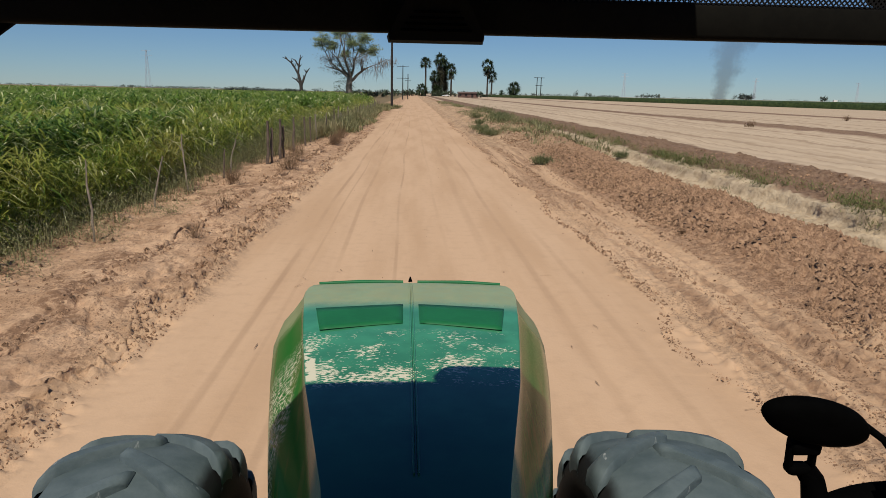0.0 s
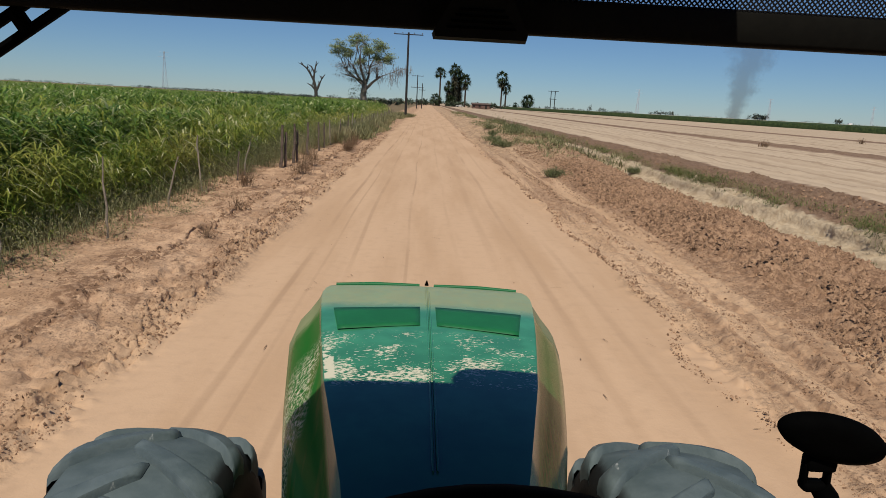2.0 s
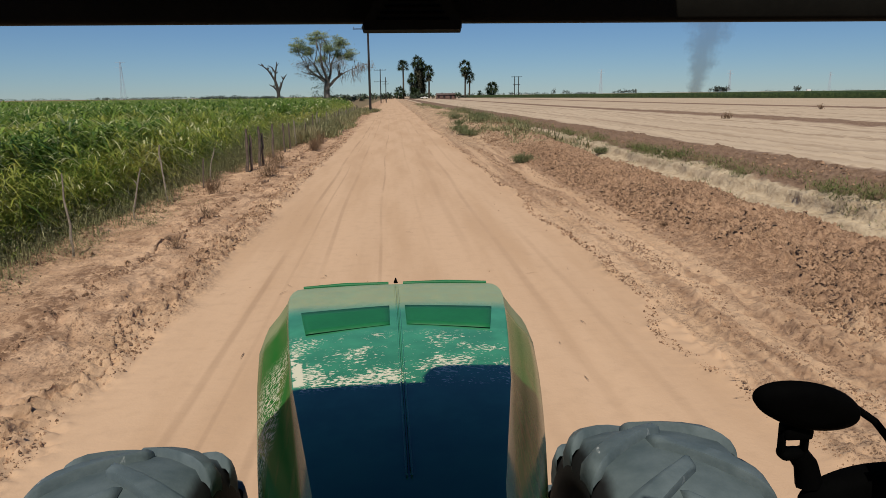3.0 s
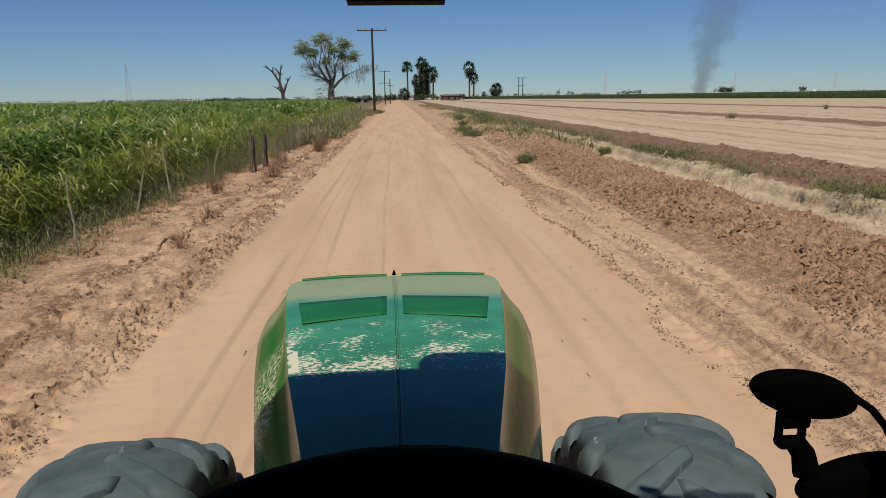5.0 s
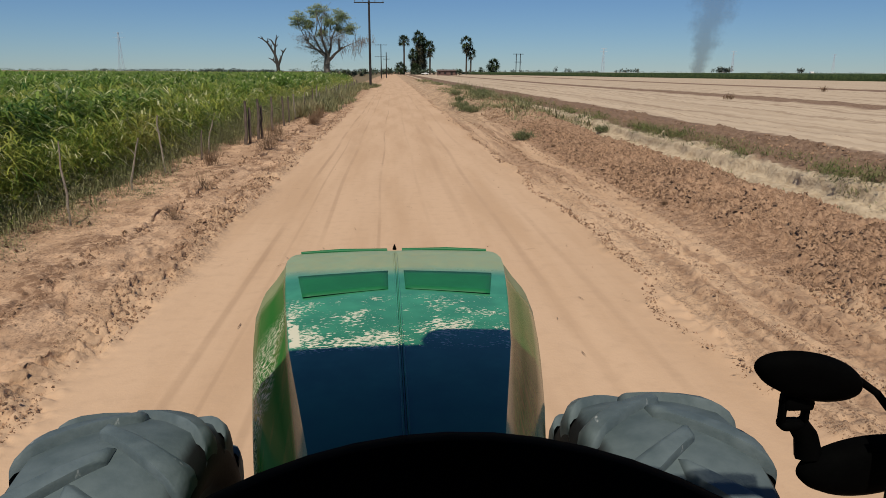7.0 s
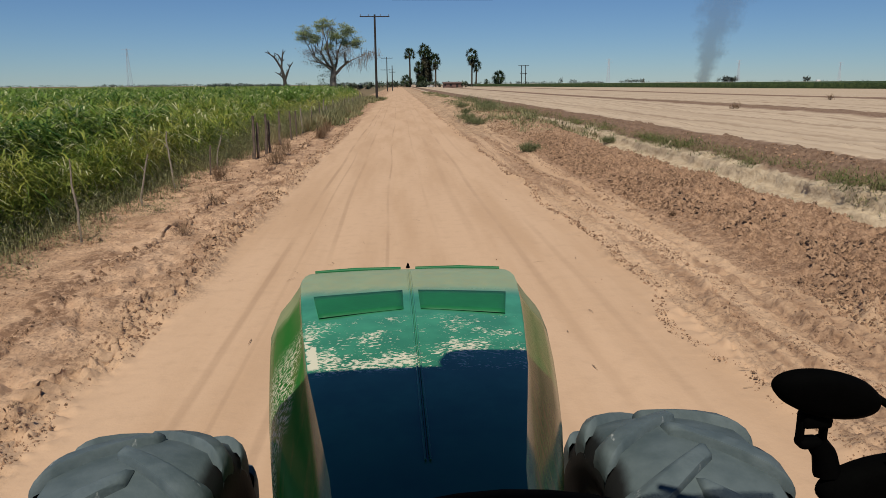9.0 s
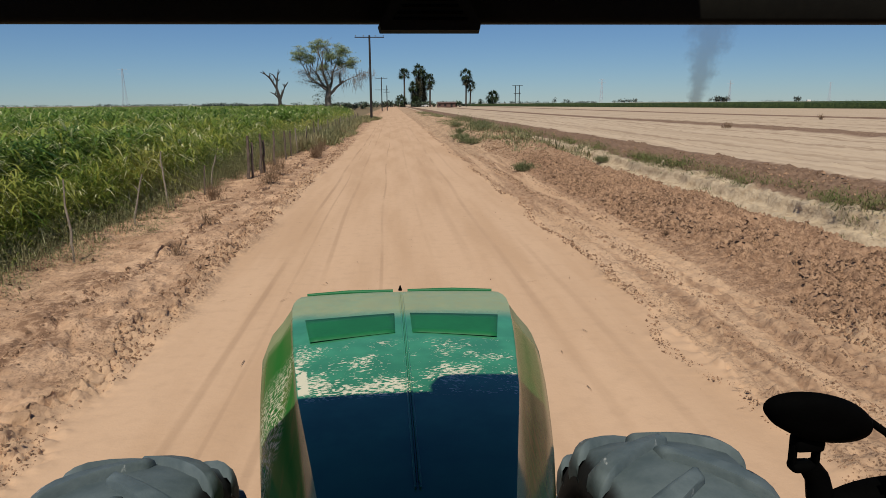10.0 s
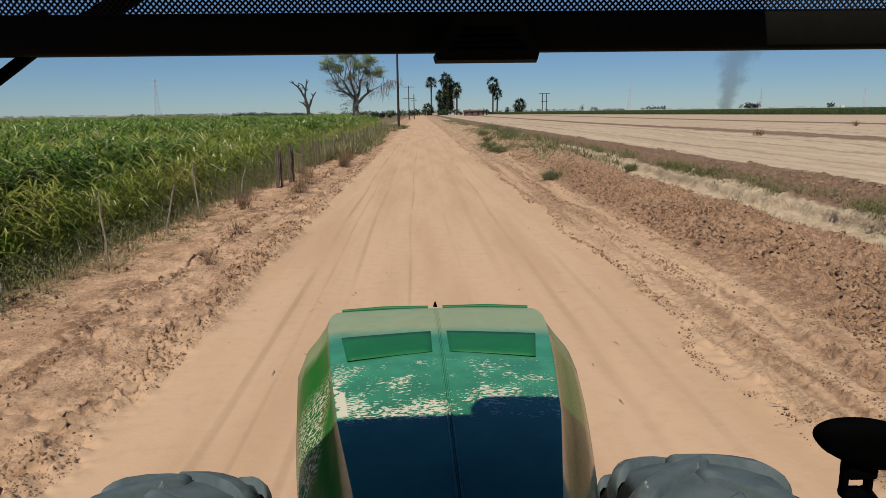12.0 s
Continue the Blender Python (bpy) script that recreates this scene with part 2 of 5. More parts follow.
RAIL = plain("dark_rail_plastic", (0.006, 0.0055, 0.004), 0.8, var=0.2, scale=20, spec=0.1)
BLIND = plain("black_blind_fabric", (0.012, 0.012, 0.013), 0.9, var=0.2, scale=60, spec=0.1)
STEEL = plain("dark_steel", (0.03, 0.028, 0.027), 0.5, 0.6, 0.3, 12)
IRON = plain("engine_iron", (0.012, 0.06, 0.03), 0.6, 0.0, 0.3, 12)
WOOD = plain("grey_weathered_wood", (0.125, 0.092, 0.072), 0.9, var=0.45, scale=9, bump=0.01)
POLEWOOD = plain("creosoted_pole_wood", (0.022, 0.017, 0.015), 0.9, var=0.3, scale=5)
GLASSINS = plain("grey_insulator", (0.18, 0.18, 0.19), 0.4, var=0.1)
BARK = plain("grey_bark", (0.20, 0.172, 0.145), 0.95, var=0.35, scale=3)
DEADBARK = plain("dead_grey_bark", (0.05, 0.042, 0.037), 0.95, var=0.35, scale=3)
PALMBARK = plain("palm_trunk_bark", (0.07, 0.055, 0.04), 0.95, var=0.3, scale=3)
STAKE = plain("pale_stake_wood", (0.27, 0.225, 0.175), 0.9, var=0.35, scale=9)
def clod_mat():
    k = Mat("dry_clods", 0.95, 0.0, 0.1)
    c = k.mix(k.ramp(k.island(), 0.0, 1.0), (0.12, 0.070, 0.043), (0.43, 0.268, 0.165))
    k.color(k.mix(k.ramp(k.noise(3.0), 0.4, 0.65, 0.0, 0.4), c, (0.30, 0.19, 0.125)))
    return k.m


CLOD = clod_mat()


# ---- builders ----
def mesh_from(name, verts, faces, mat, smooth=False):
    me = bpy.data.meshes.new(name)
    verts = np.asarray(verts, dtype=np.float32)
    me.vertices.add(len(verts))
    me.vertices.foreach_set("co", verts.ravel())
    faces = np.asarray(faces, dtype=np.int32)
    n, k = faces.shape
    me.loops.add(n * k)
    me.loops.foreach_set("vertex_index", faces.ravel())
    me.polygons.add(n)
    me.polygons.foreach_set("loop_start", np.arange(0, n * k, k, dtype=np.int32))
    me.polygons.foreach_set("loop_total", np.full(n, k, dtype=np.int32))
    me.polygons.foreach_set("use_smooth", np.full(n, smooth, dtype=bool))
    me.update(calc_edges=True)
    me.validate()
    me.materials.append(mat)
    return me


def part(name, bm, mat, parent=None, label="", smooth=True):
    me = bpy.data.meshes.new(name)
    bmesh.ops.recalc_face_normals(bm, faces=bm.faces[:])
    for f in bm.faces:
        f.smooth = smooth
    for e in bm.edges:
        if len(e.link_faces) == 2 and e.calc_face_angle(0.0) > 0.95:
            e.smooth = False
    bm.to_mesh(me)
    bm.free()
    me.materials.append(mat)
    ob = new(name, me)
    if parent:
        ob.parent = parent
    if label:
        tagged(ob, label)
    return ob


def thing(name, label, category, at=(0, 0, 0), group="", kind=""):
    ob = new(name)
    ob.location = at
    return tagged(ob, label, category, group, kind)


def box(bm, c, s, bevel=0.0, rot=None):
    m = Matrix.Translation(c) @ (rot or Matrix()) @ Matrix.Diagonal((*s, 1))
    r = bmesh.ops.create_cube(bm, size=1.0, matrix=m)
    if bevel:
        es = list({e for v in r["verts"] for e in v.link_edges})
        bmesh.ops.bevel(bm, geom=es, offset=bevel, segments=2, affect="EDGES", profile=0.5)
    return bm


def tube(bm, pts, radii, seg=8, cap=True, squash=1.0):
    """A tapered tube along the points."""
    pts = [Vector(p) for p in pts]
    rings = []
    for i, p in enumerate(pts):
        d = (pts[min(i + 1, len(pts) - 1)] - pts[max(i - 1, 0)]).normalized()
        up = Vector((0, 0, 1)) if abs(d.z) < 0.9 else Vector((1, 0, 0))
        a = d.cross(up).normalized()
        b = a.cross(d)
        r = radii[i] if isinstance(radii, (list, tuple)) else radii
        rings.append([bm.verts.new(p + a * (r * math.cos(2 * math.pi * k / seg)) + b * (r * squash * math.sin(2 * math.pi * k / seg))) for k in range(seg)])
    for q, s in zip(rings, rings[1:]):
        for k in range(seg):
            bm.faces.new((q[k], q[(k + 1) % seg], s[(k + 1) % seg], s[k]))
    if cap:
        bm.faces.new(rings[0])
        bm.faces.new(rings[-1][::-1])
    return bm


def grid_noise(x, y, seed, octaves=4, gain=0.5):
    """Value noise on arrays of coordinates, about -1 to 1."""
    total, amp = np.zeros(np.broadcast(x, y).shape), 1.0
    for o in range(octaves):
        xs, ys = x * 2 ** o + 17.3 * o + seed * 3.1, y * 2 ** o - 9.7 * o + seed * 7.7
        xi, yi = np.floor(xs), np.floor(ys)
        fx, fy = xs - xi, ys - yi
        fx, fy = fx * fx * (3 - 2 * fx), fy * fy * (3 - 2 * fy)

        def h(a, b):
            v = np.sin(a * 127.1 + b * 311.7 + seed * 74.7) * 43758.5453
            return (v - np.floor(v)) * 2 - 1
        total = total + amp * ((h(xi, yi) * (1 - fx) + h(xi + 1, yi) * fx) * (1 - fy) + (h(xi, yi + 1) * (1 - fx) + h(xi + 1, yi + 1) * fx) * fy)
        amp *= gain
    return total


def clods(x, y, cell, seed):
    """Angular lumps: the nearest of scattered seeds gives each lump its own height; the gaps between stay low."""
    x, y = np.broadcast_arrays(x / cell, y / cell)
    xi, yi = np.floor(x), np.floor(y)
    best, second, tall = np.full(x.shape, 9.0), np.full(x.shape, 9.0), np.zeros(x.shape)
    for i in (-1, 0, 1):
        for j in (-1, 0, 1):
            a, b = xi + i, yi + j
            h = np.sin(a * 127.1 + b * 311.7 + seed) * 43758.5453
            h = h - np.floor(h)
            g = np.sin(a * 269.5 + b * 183.3 + seed) * 24634.6345
            g = g - np.floor(g)
            d = np.hypot(x - a - h, y - b - g)
            closer = d < best
            second = np.where(closer, best, np.minimum(second, d))
            tall = np.where(closer, h * g + 0.15 * h, tall)
            best = np.where(closer, d, best)
    return tall * np.minimum(1.0, (second - best) * 3.2)


def step(v, a, b):
    t = np.clip((v - a) / (b - a), 0, 1)
    return t * t * (3 - 2 * t)


def ragged(x, y):
    return 0.19 * grid_noise(x * 0.25, y * 1.1, 41, 5, 0.66)


def height(x, y):
    """The lie of the land: road, ragged bank by the fence, loose verge, ditch, field."""
    x, y = np.asarray(x, dtype=float), np.asarray(y, dtype=float)
    far = 1 - step(y, 60, 160)
    big = grid_noise(x * 0.35, y * 0.35, 3)
    z = 0.012 * grid_noise(x * 1.1, y * 0.25, 1)
    for rut in (-1.15, -0.25, 1.75):
        z = z - 0.018 * np.exp(-((x - rut - 0.05 * np.sin(y * 0.11)) / 0.13) ** 2)
    wob = 0.13 * grid_noise(x * 0.0, y * 0.4, 5) + 0.05 * grid_noise(x * 0.0, y * 2.6, 6)
    xl = x + wob
    rough = grid_noise(x * 5, y * 5, 7, 3, 0.65)
    lumps = np.maximum(grid_noise(x * 2.3, y * 2.3, 8, 4, 0.6), 0)
    # bank on the fence side
    fine = grid_noise(x * 11, y * 9, 12, 2, 0.6)
    near = 1 - step(y, 22, 45)
    big_clod, small_clod = clods(x, y, 0.17, 1.0), clods(x, y, 0.085, 2.0)
    field = np.clip(0.35 + 1.1 * grid_noise(x * 0.7, y * 0.5, 15, 3), 0, 1)
    crumbly = (0.10 * big_clod * field + 0.055 * small_clod) * near
    scarp = 0.5 + 0.5 * np.clip(grid_noise(x * 0, y * 0.45, 13) * 3.0, -1, 1)
    xs = xl + ragged(x, y)
    z = z + 0.03 * step(xl, -2.55, -2.75) + (0.02 + 0.06 * (1 - scarp) * np.clip(0.5 + grid_noise(x * 0, y * 1.7, 85, 3), 0.1, 1.2)) * step(xs, -2.92, -2.945) + 0.02 * step(xl, -2.9, -3.6) + (0.02 + 0.055 * scarp * np.clip(0.6 + grid_noise(x * 0, y * 1.3, 86, 3), 0.1, 1.3)) * step(xs, -3.74, -3.77) + 0.06 * (1 - scarp) * step(xs, -3.38, -3.40) + 0.07 * step(xs, -5.0, -5.3) - 0.03 * step(xl, -3.9, -4.5)
    z = z - 0.18 * step(x, -5.2, -6.3)
    side = step(xl, -2.45, -2.75) * (1 - step(xl, -4.6, -5.2) * 0.5)
    crumb = np.exp(-((xl + 2.85) / 0.28) ** 2)
    dents = np.maximum(grid_noise(x * 3.1, y * 2.2, 81, 2, 0.5) - 0.15, 0) * near
    plates = clods(x, y, 0.42, 3.0) * near * np.clip(0.2 + 1.3 * grid_noise(x * 0.5, y * 0.3, 82, 2), 0, 1)
    z = z + side * (0.028 * lumps + 0.014 * rough + 0.008 * fine + crumbly * 0.45 + 0.045 * plates - 0.045 * dents) + crumb * (0.020 * np.maximum(rough, 0) + crumbly * 1.0)
    # loose verge, ditch and clods
    xr = x + 0.25 * grid_noise(x * 0.0, y * 0.4, 9) + 0.06 * grid_noise(x * 0, y * 2.0, 10)
    edge = step(xr, 3.0, 3.5)
    z = z + edge * ((0.06 * big + 0.05 * lumps + crumbly * 0.6) * (0.3 + 0.7 * step(xr, 4.6, 5.4)) + 0.012 * rough)
    z = z + np.exp(-((xr - 3.25) / 0.22) ** 2) * 0.035 * np.maximum(rough, 0)
    # long ridges pressed up by passing wheels
    for rut, tall, w in ((3.05, 0.050, 0.14), (3.42, 0.030, 0.12), (3.80, 0.055, 0.20), (4.22, 0.036, 0.16), (4.62, 0.06, 0.22)):
        d = xr - rut - 0.10 * grid_noise(x * 0, y * 0.16, 50 + rut)
        z = z + tall * step(d, -w, 0) * (1 - step(d, 0, 0.022)) * np.clip(0.55 + 1.1 * grid_noise(x * 0.2, y * 0.5, 60 + rut, 3), 0, 1.2) * (1 + 0.5 * rough)
    for rut in (3.75, 4.6):
        z = z + np.clip(0.5 + grid_noise(x * 0.3, y * 0.7, 23 + rut), 0, 1) * (0.022 * np.exp(-((xr - rut - 0.2) / 0.12) ** 2) - 0.022 * np.exp(-((xr - rut) / 0.10) ** 2))
    # slanting prints of wheel lugs between the ridges
    print_row = step(xr, 3.5, 3.6) * (1 - step(xr, 4.3, 4.5)) * near
    z = z - print_row * 0.030 * step(np.sin(y * 14.0 + x * 9.0 + 2.0 * grid_noise(x * 0.4, y * 0.4, 83, 2)), 0.25, 0.6) * np.clip(0.3 + grid_noise(x * 0.2, y * 0.25, 84, 2), 0, 1)
    tilled = step(xr, 4.7, 5.5) * (1 - step(xr, 7.7, 8.3))
    z = z + tilled * (0.08 + 0.04 * lumps + 0.02 * rough + (0.035 * big_clod * field + 0.085 * small_clod) * near * 1.3)
    z = z - 0.05 * np.exp(-((xr - 4.35) / 0.22) ** 2)
    z = z + edge * (1 - step(xr, 13.0, 14.4)) * 0.020 * fine * near
    z = z - 0.42 * step(xr, 7.9, 8.8) + 0.20 * step(xr, 9.05, 9.25) + 0.30 * step(xr, 9.5, 9.75)
    z = z + step(xr, 9.6, 10.2) * (1 - step(xr, 13.4, 14.4)) * (0.05 + 0.08 * lumps + 0.02 * rough + crumbly * 0.9)
    z = z + (np.exp(-((x - 33.5) / 1.2) ** 2) + np.exp(-((x - 65.5) / 1.6) ** 2)) * 0.30
    # sandy hump beside the road further on
    hx = x + 0.5 * grid_noise(x * 0, y * 0.12, 43) + 0.12 * grid_noise(x * 0, y * 0.9, 44)
    hump = (0.20 * step(hx, 3.5, 3.9) + 0.22 * step(hx, 4.3, 5.2)) * (1 - step(hx, 7.2, 9.0)) * step(y, 28, 42) * (1 - step(y, 150, 210)) * (1 + 0.5 * grid_noise(x * 0.3, y * 0.3, 45))
    return z * far + hump


def jut(x, y):
    """The lip of the bank hangs over a little, and clods lean out."""
    wob = 0.13 * grid_noise(x * 0.0, y * 0.4, 5) + 0.05 * grid_noise(x * 0.0, y * 2.6, 6)
    xl = x + wob
    scarp = 0.5 + 0.5 * np.clip(grid_noise(x * 0, y * 0.45, 13) * 3.0, -1, 1)
    near = 1 - step(y, 30, 60)
    xs = xl + ragged(x, y)
    out = 0.035 * step(xs, -2.92, -2.945) * (1 - step(xs, -2.95, -3.15)) * near + (0.05 * scarp) * step(xs, -3.74, -3.77) * (1 - step(xs, -3.80, -4.2)) * near
    crisp = 0.016 * grid_noise(x * 7, y * 7, 17, 2) * near * np.maximum(step(xl, -2.5, -2.8), step(x, 3.0, 3.4)) * (1 - step(np.abs(x), 9, 12))
    bank = x + 0.25 * grid_noise(x * 0.0, y * 0.4, 9) + 0.06 * grid_noise(x * 0, y * 2.0, 10)
    out = out - 0.14 * near * (0.5 + 0.5 * grid_noise(x * 0, y * 0.8, 19)) * step(bank, 9.58, 9.74) * (1 - step(bank, 9.74, 10.3))
    return x + out + crisp, y + crisp * 0.7


def lay(x, y):
    return float(height(np.array([x]), np.array([y]))[0])


def build_ground():
    near = np.concatenate([np.arange(-7.0, -4.2, 0.08), np.arange(-4.2, -2.4, 0.021), np.arange(-2.4, 3.0, 0.10), np.arange(3.0, 5.0, 0.022), np.arange(5.0, 8.3, 0.042), np.arange(8.3, 14.0, 0.09)])
    left = -7.0 - np.geomspace(0.08, 4200, 50)[::-1]
    right = 14.0 + np.concatenate([np.arange(0.1, 10, 0.2), np.geomspace(10.2, 4200, 70)])
    xs = np.concatenate([left, near, right])
    ys = np.concatenate([-3.0 - np.geomspace(0.3, 3000, 40)[::-1], np.arange(-3.0, 4.0, 0.12), 3.0 * np.exp(np.concatenate([np.arange(0.3, 2.0, 0.0052), np.arange(2.0, 3.6, 0.0115)])), np.geomspace(111, 4600, 130)])
    gx, gy = np.meshgrid(xs, ys)
    gz = height(gx, gy)
    gx, gy = jut(gx, gy)
    n, m = gx.shape
    v = np.stack([gx.ravel(), gy.ravel(), gz.ravel()], 1)
    i = (np.arange(n - 1)[:, None] * m + np.arange(m - 1)[None]).ravel()
    f = np.stack([i, i + 1, i + m + 1, i + m], 1)
    ob = new("ground", mesh_from("ground", v, f, EARTH, True))
    return tagged(ob, "dusty tan dirt road between ragged bank, tilled verge and bare field", "ground", kind="structure")


build_ground()


def blades(roots, lengths, widths, heads, leans, droop, seg=4, rng=None):
    """Leaf strips: each rises from its root towards a heading and bows over."""
    n = len(roots)
    t = np.linspace(0, 1, seg + 1)
    dx, dy = np.cos(heads), np.sin(heads)
    out = lengths[:, None] * (np.sin(leans)[:, None] * t[None] + droop[:, None] * 0.45 * t[None] ** 2)
    up = lengths[:, None] * (np.cos(leans)[:, None] * t[None] - droop[:, None] * 0.75 * t[None] ** 2.4)
    wid = widths[:, None] * np.maximum(0.06, (1 - t[None] ** 1.7)) * (0.6 + 0.4 * np.minimum(1, t[None] * 4))
    cx = roots[:, 0:1] + dx[:, None] * out
    cy = roots[:, 1:2] + dy[:, None] * out
    cz = roots[:, 2:3] + up
    px, py = -dy[:, None] * wid * 0.5, dx[:, None] * wid * 0.5
    a = np.stack([cx - px, cy - py, cz], -1)
    b = np.stack([cx + px, cy + py, cz], -1)
    v = np.stack([a, b], 2).reshape(n * (seg + 1) * 2, 3)
    base = (np.arange(n) * (seg + 1) * 2)[:, None] + (np.arange(seg) * 2)[None]
    base = base.ravel()
    f = np.stack([base, base + 1, base + 3, base + 2], 1)
    return v, f


def join(pieces):
    vs, fs, o = [], [], 0
    for v, f in pieces:
        vs.append(v)
        fs.append(f + o)
        o += len(v)
    return np.concatenate(vs), np.concatenate(fs)


CROP = leaf_mat("sorghum_leaf", (0.10, 0.18, 0.022), (0.42, 0.44, 0.085), (0.46, 0.42, 0.11), 0.4, 0.45, (0.72, 0.70, 0.42))
LUSH = leaf_mat("dark_sorghum_leaf", (0.045, 0.12, 0.018), (0.28, 0.375, 0.07), (0.15, 0.25, 0.04), 0.38, 0.45, (0.66, 0.68, 0.36))
WEED = leaf_mat("dusty_weed", (0.13, 0.14, 0.06), (0.33, 0.31, 0.155), (0.35, 0.30, 0.16), 0.3, 0.8)
DRY = leaf_mat("dry_brown_stem", (0.16, 0.10, 0.06), (0.26, 0.17, 0.10), (0.16, 0.14, 0.07), 0.1, 0.9)
FRESH = leaf_mat("green_weed", (0.085, 0.11, 0.03), (0.20, 0.215, 0.07), (0.22, 0.205, 0.085), 0.3, 0.7)


def build_crop():
    rng = np.random.default_rng(4)
    thin_stand, lush_stand = [], []
    # stands from near to far: reach along the road, width of the field, hills of plants, plants in each, leaves, size of a leaf
    for y0, y1, depth, hills, each, leaves, size, seg in ((3.0, 18, 9, 410, 6, 13, 1.0, 3), (18, 42, 16, 490, 6, 9, 1.4, 2), (42, 110, 45, 950, 6, 3, 2.2, 2), (110, 296, 170, 1000, 4, 2, 4.2, 2)):
        count = hills * each
        hx = -6.1 - rng.random(hills) ** 1.7 * depth
        hy = rng.uniform(y0, y1, hills)
        gather = 0.17 * min(size, 2.2)
        x = np.minimum(np.repeat(hx, each) + rng.normal(0, gather, count), -5.8)
        y = np.repeat(hy, each) + rng.normal(0, gather, count)
        x = x - np.maximum(0, y - 112) * 0.13
        lush = grid_noise(x * 0.22, y * 0.16, 21, 3)
        rich = (lush > 0.02) & (x < -6.8)
        tall = 1.93 + 0.22 * lush + 0.12 * rich + rng.normal(0, 0.13, count)
        tall -= 1.25 * (1 - step(-x, 5.9, 8.4)) * rng.random(count) ** 0.5 * np.where(rich, 0.75, 1.0)
        z0 = height(x, y)
        for chosen, k, wide, out in ((~rich, leaves + 4, 0.95, thin_stand), (rich, leaves + 9, 1.45, lush_stand)):
            n = int(chosen.sum())
            xr, yr, hh = np.repeat(x[chosen], k), np.repeat(y[chosen], k), np.repeat(tall[chosen], k)
            m = n * k
            frac = rng.beta(1.7, 1.1, m) * 0.84 + 0.08
            roots = np.stack([xr + rng.normal(0, 0.04 * size, m), yr + rng.normal(0, 0.04 * size, m), np.repeat(z0[chosen], k) + hh * frac], 1)
            ln = rng.uniform(0.28, 0.62, m) * min(size, 1.5)
            ln = np.minimum(ln, (hh * 1.02 - hh * frac) * 1.6 + 0.2)
            out.append(blades(roots, ln, rng.uniform(0.022, 0.055, m) * size * wide, rng.uniform(0, 6.283, m), rng.uniform(0.4, 1.4, m), rng.uniform(0.5, 1.4, m), seg))
            stems = np.stack([x[chosen], y[chosen], z0[chosen]], 1)
            out.append(blades(stems, tall[chosen] * 0.95, np.full(n, 0.018 * size), rng.uniform(0, 6.283, n), rng.uniform(0, 0.14, n), np.zeros(n), seg))
            # seed heads, pale, above some of the plants
            some = rng.random(n) < 0.35
            q = stems[some] + np.stack([np.zeros(some.sum()), np.zeros(some.sum()), tall[chosen][some] * 0.86], 1)
            out.append(blades(q, rng.uniform(0.14, 0.26, len(q)), np.full(len(q), 0.03 * size), rng.uniform(0, 6.283, len(q)), rng.uniform(0.1, 0.5, len(q)), rng.uniform(0.2, 0.8, len(q)), seg))
    for stand, mat, name, label in ((thin_stand, CROP, "crop", "tall yellow-green sorghum crop standing beyond the fence"), (lush_stand, LUSH, "lush_crop", "dark green broad-leaved clumps standing among the crop")):
        v, f = join(stand)
        tagged(new(name, mesh_from(name, v, f, mat)), label, "crop", kind="stuff")
    # the closed canopy further in
    xs, ys = -8.3 - np.geomspace(0.01, 900, 120)[::-1], np.concatenate([np.linspace(1, 40, 90), np.geomspace(41, 300, 120)])
    gx, gy = np.meshgrid(xs, ys)
    far = step(gy, 40, 130) + step(-gx, 22, 60)
    gz = 1.15 + 0.72 * np.minimum(far, 1) + 0.22 * grid_noise(gx * 0.8, gy * 0.8, 31) * (1 - 0.6 * np.minimum(far, 1)) + 0.10 * grid_noise(gx * 3, gy * 3, 32)
    over = np.maximum(0, gy - 112) * 0.13
    gz -= 1.3 * (1 - step(-gx - over, 8.2, 9.4))
    gz -= 1.2 * (1 - step(-gx - over, 7.0, 8.4))
    n, m = gx.shape
    i = (np.arange(n - 1)[:, None] * m + np.arange(m - 1)[None]).ravel()
    k = Mat("canopy", 0.8, 0.0, 0.2)
    c = k.mix(k.ramp(k.noise(4.0, 8.0, 0.7), 0.4, 0.62), (0.045, 0.085, 0.014), (0.18, 0.245, 0.045))
    k.color(k.mix(k.ramp(k.noise(0.05, 3.0), 0.4, 0.65, 0.0, 0.7), c, (0.26, 0.30, 0.07))).bump(k.noise(6.0, 8.0, 0.7), 0.4, 1.0)
    ob = new("crop_canopy", mesh_from("crop_canopy", np.stack([gx.ravel(), gy.ravel(), gz.ravel()], 1), np.stack([i, i + 1, i + m + 1, i + m], 1), k.m, True))
    tagged(ob, "close green canopy of the crop field reaching far off", "crop", kind="stuff")


build_crop()


# ---- tractor ----
tractor = thing("tractor", "green farm tractor with flaked bonnet and dusty front tyres", "tractor")


def lerp(v, pts):
    for (a, p), (b, q) in zip(pts, pts[1:]):
        if v <= b:
            t = max(0.0, (v - a) / (b - a))
            return p + (q - p) * t
    return pts[-1][1]


def hood_top(y):
    y = min(y, 2.66)
    return 1.785 - 0.06 * (1.75 - y) ** 2 * (y < 1.75) - 0.10 * max(0.0, y - 2.18) ** 2


def hood_half(y):
    return lerp(y, [(0.7, 0.11), (1.18, 0.177), (1.64, 0.270), (2.03, 0.330), (2.4, 0.377), (2.5, 0.385), (2.58, 0.382), (2.66, 0.362)])


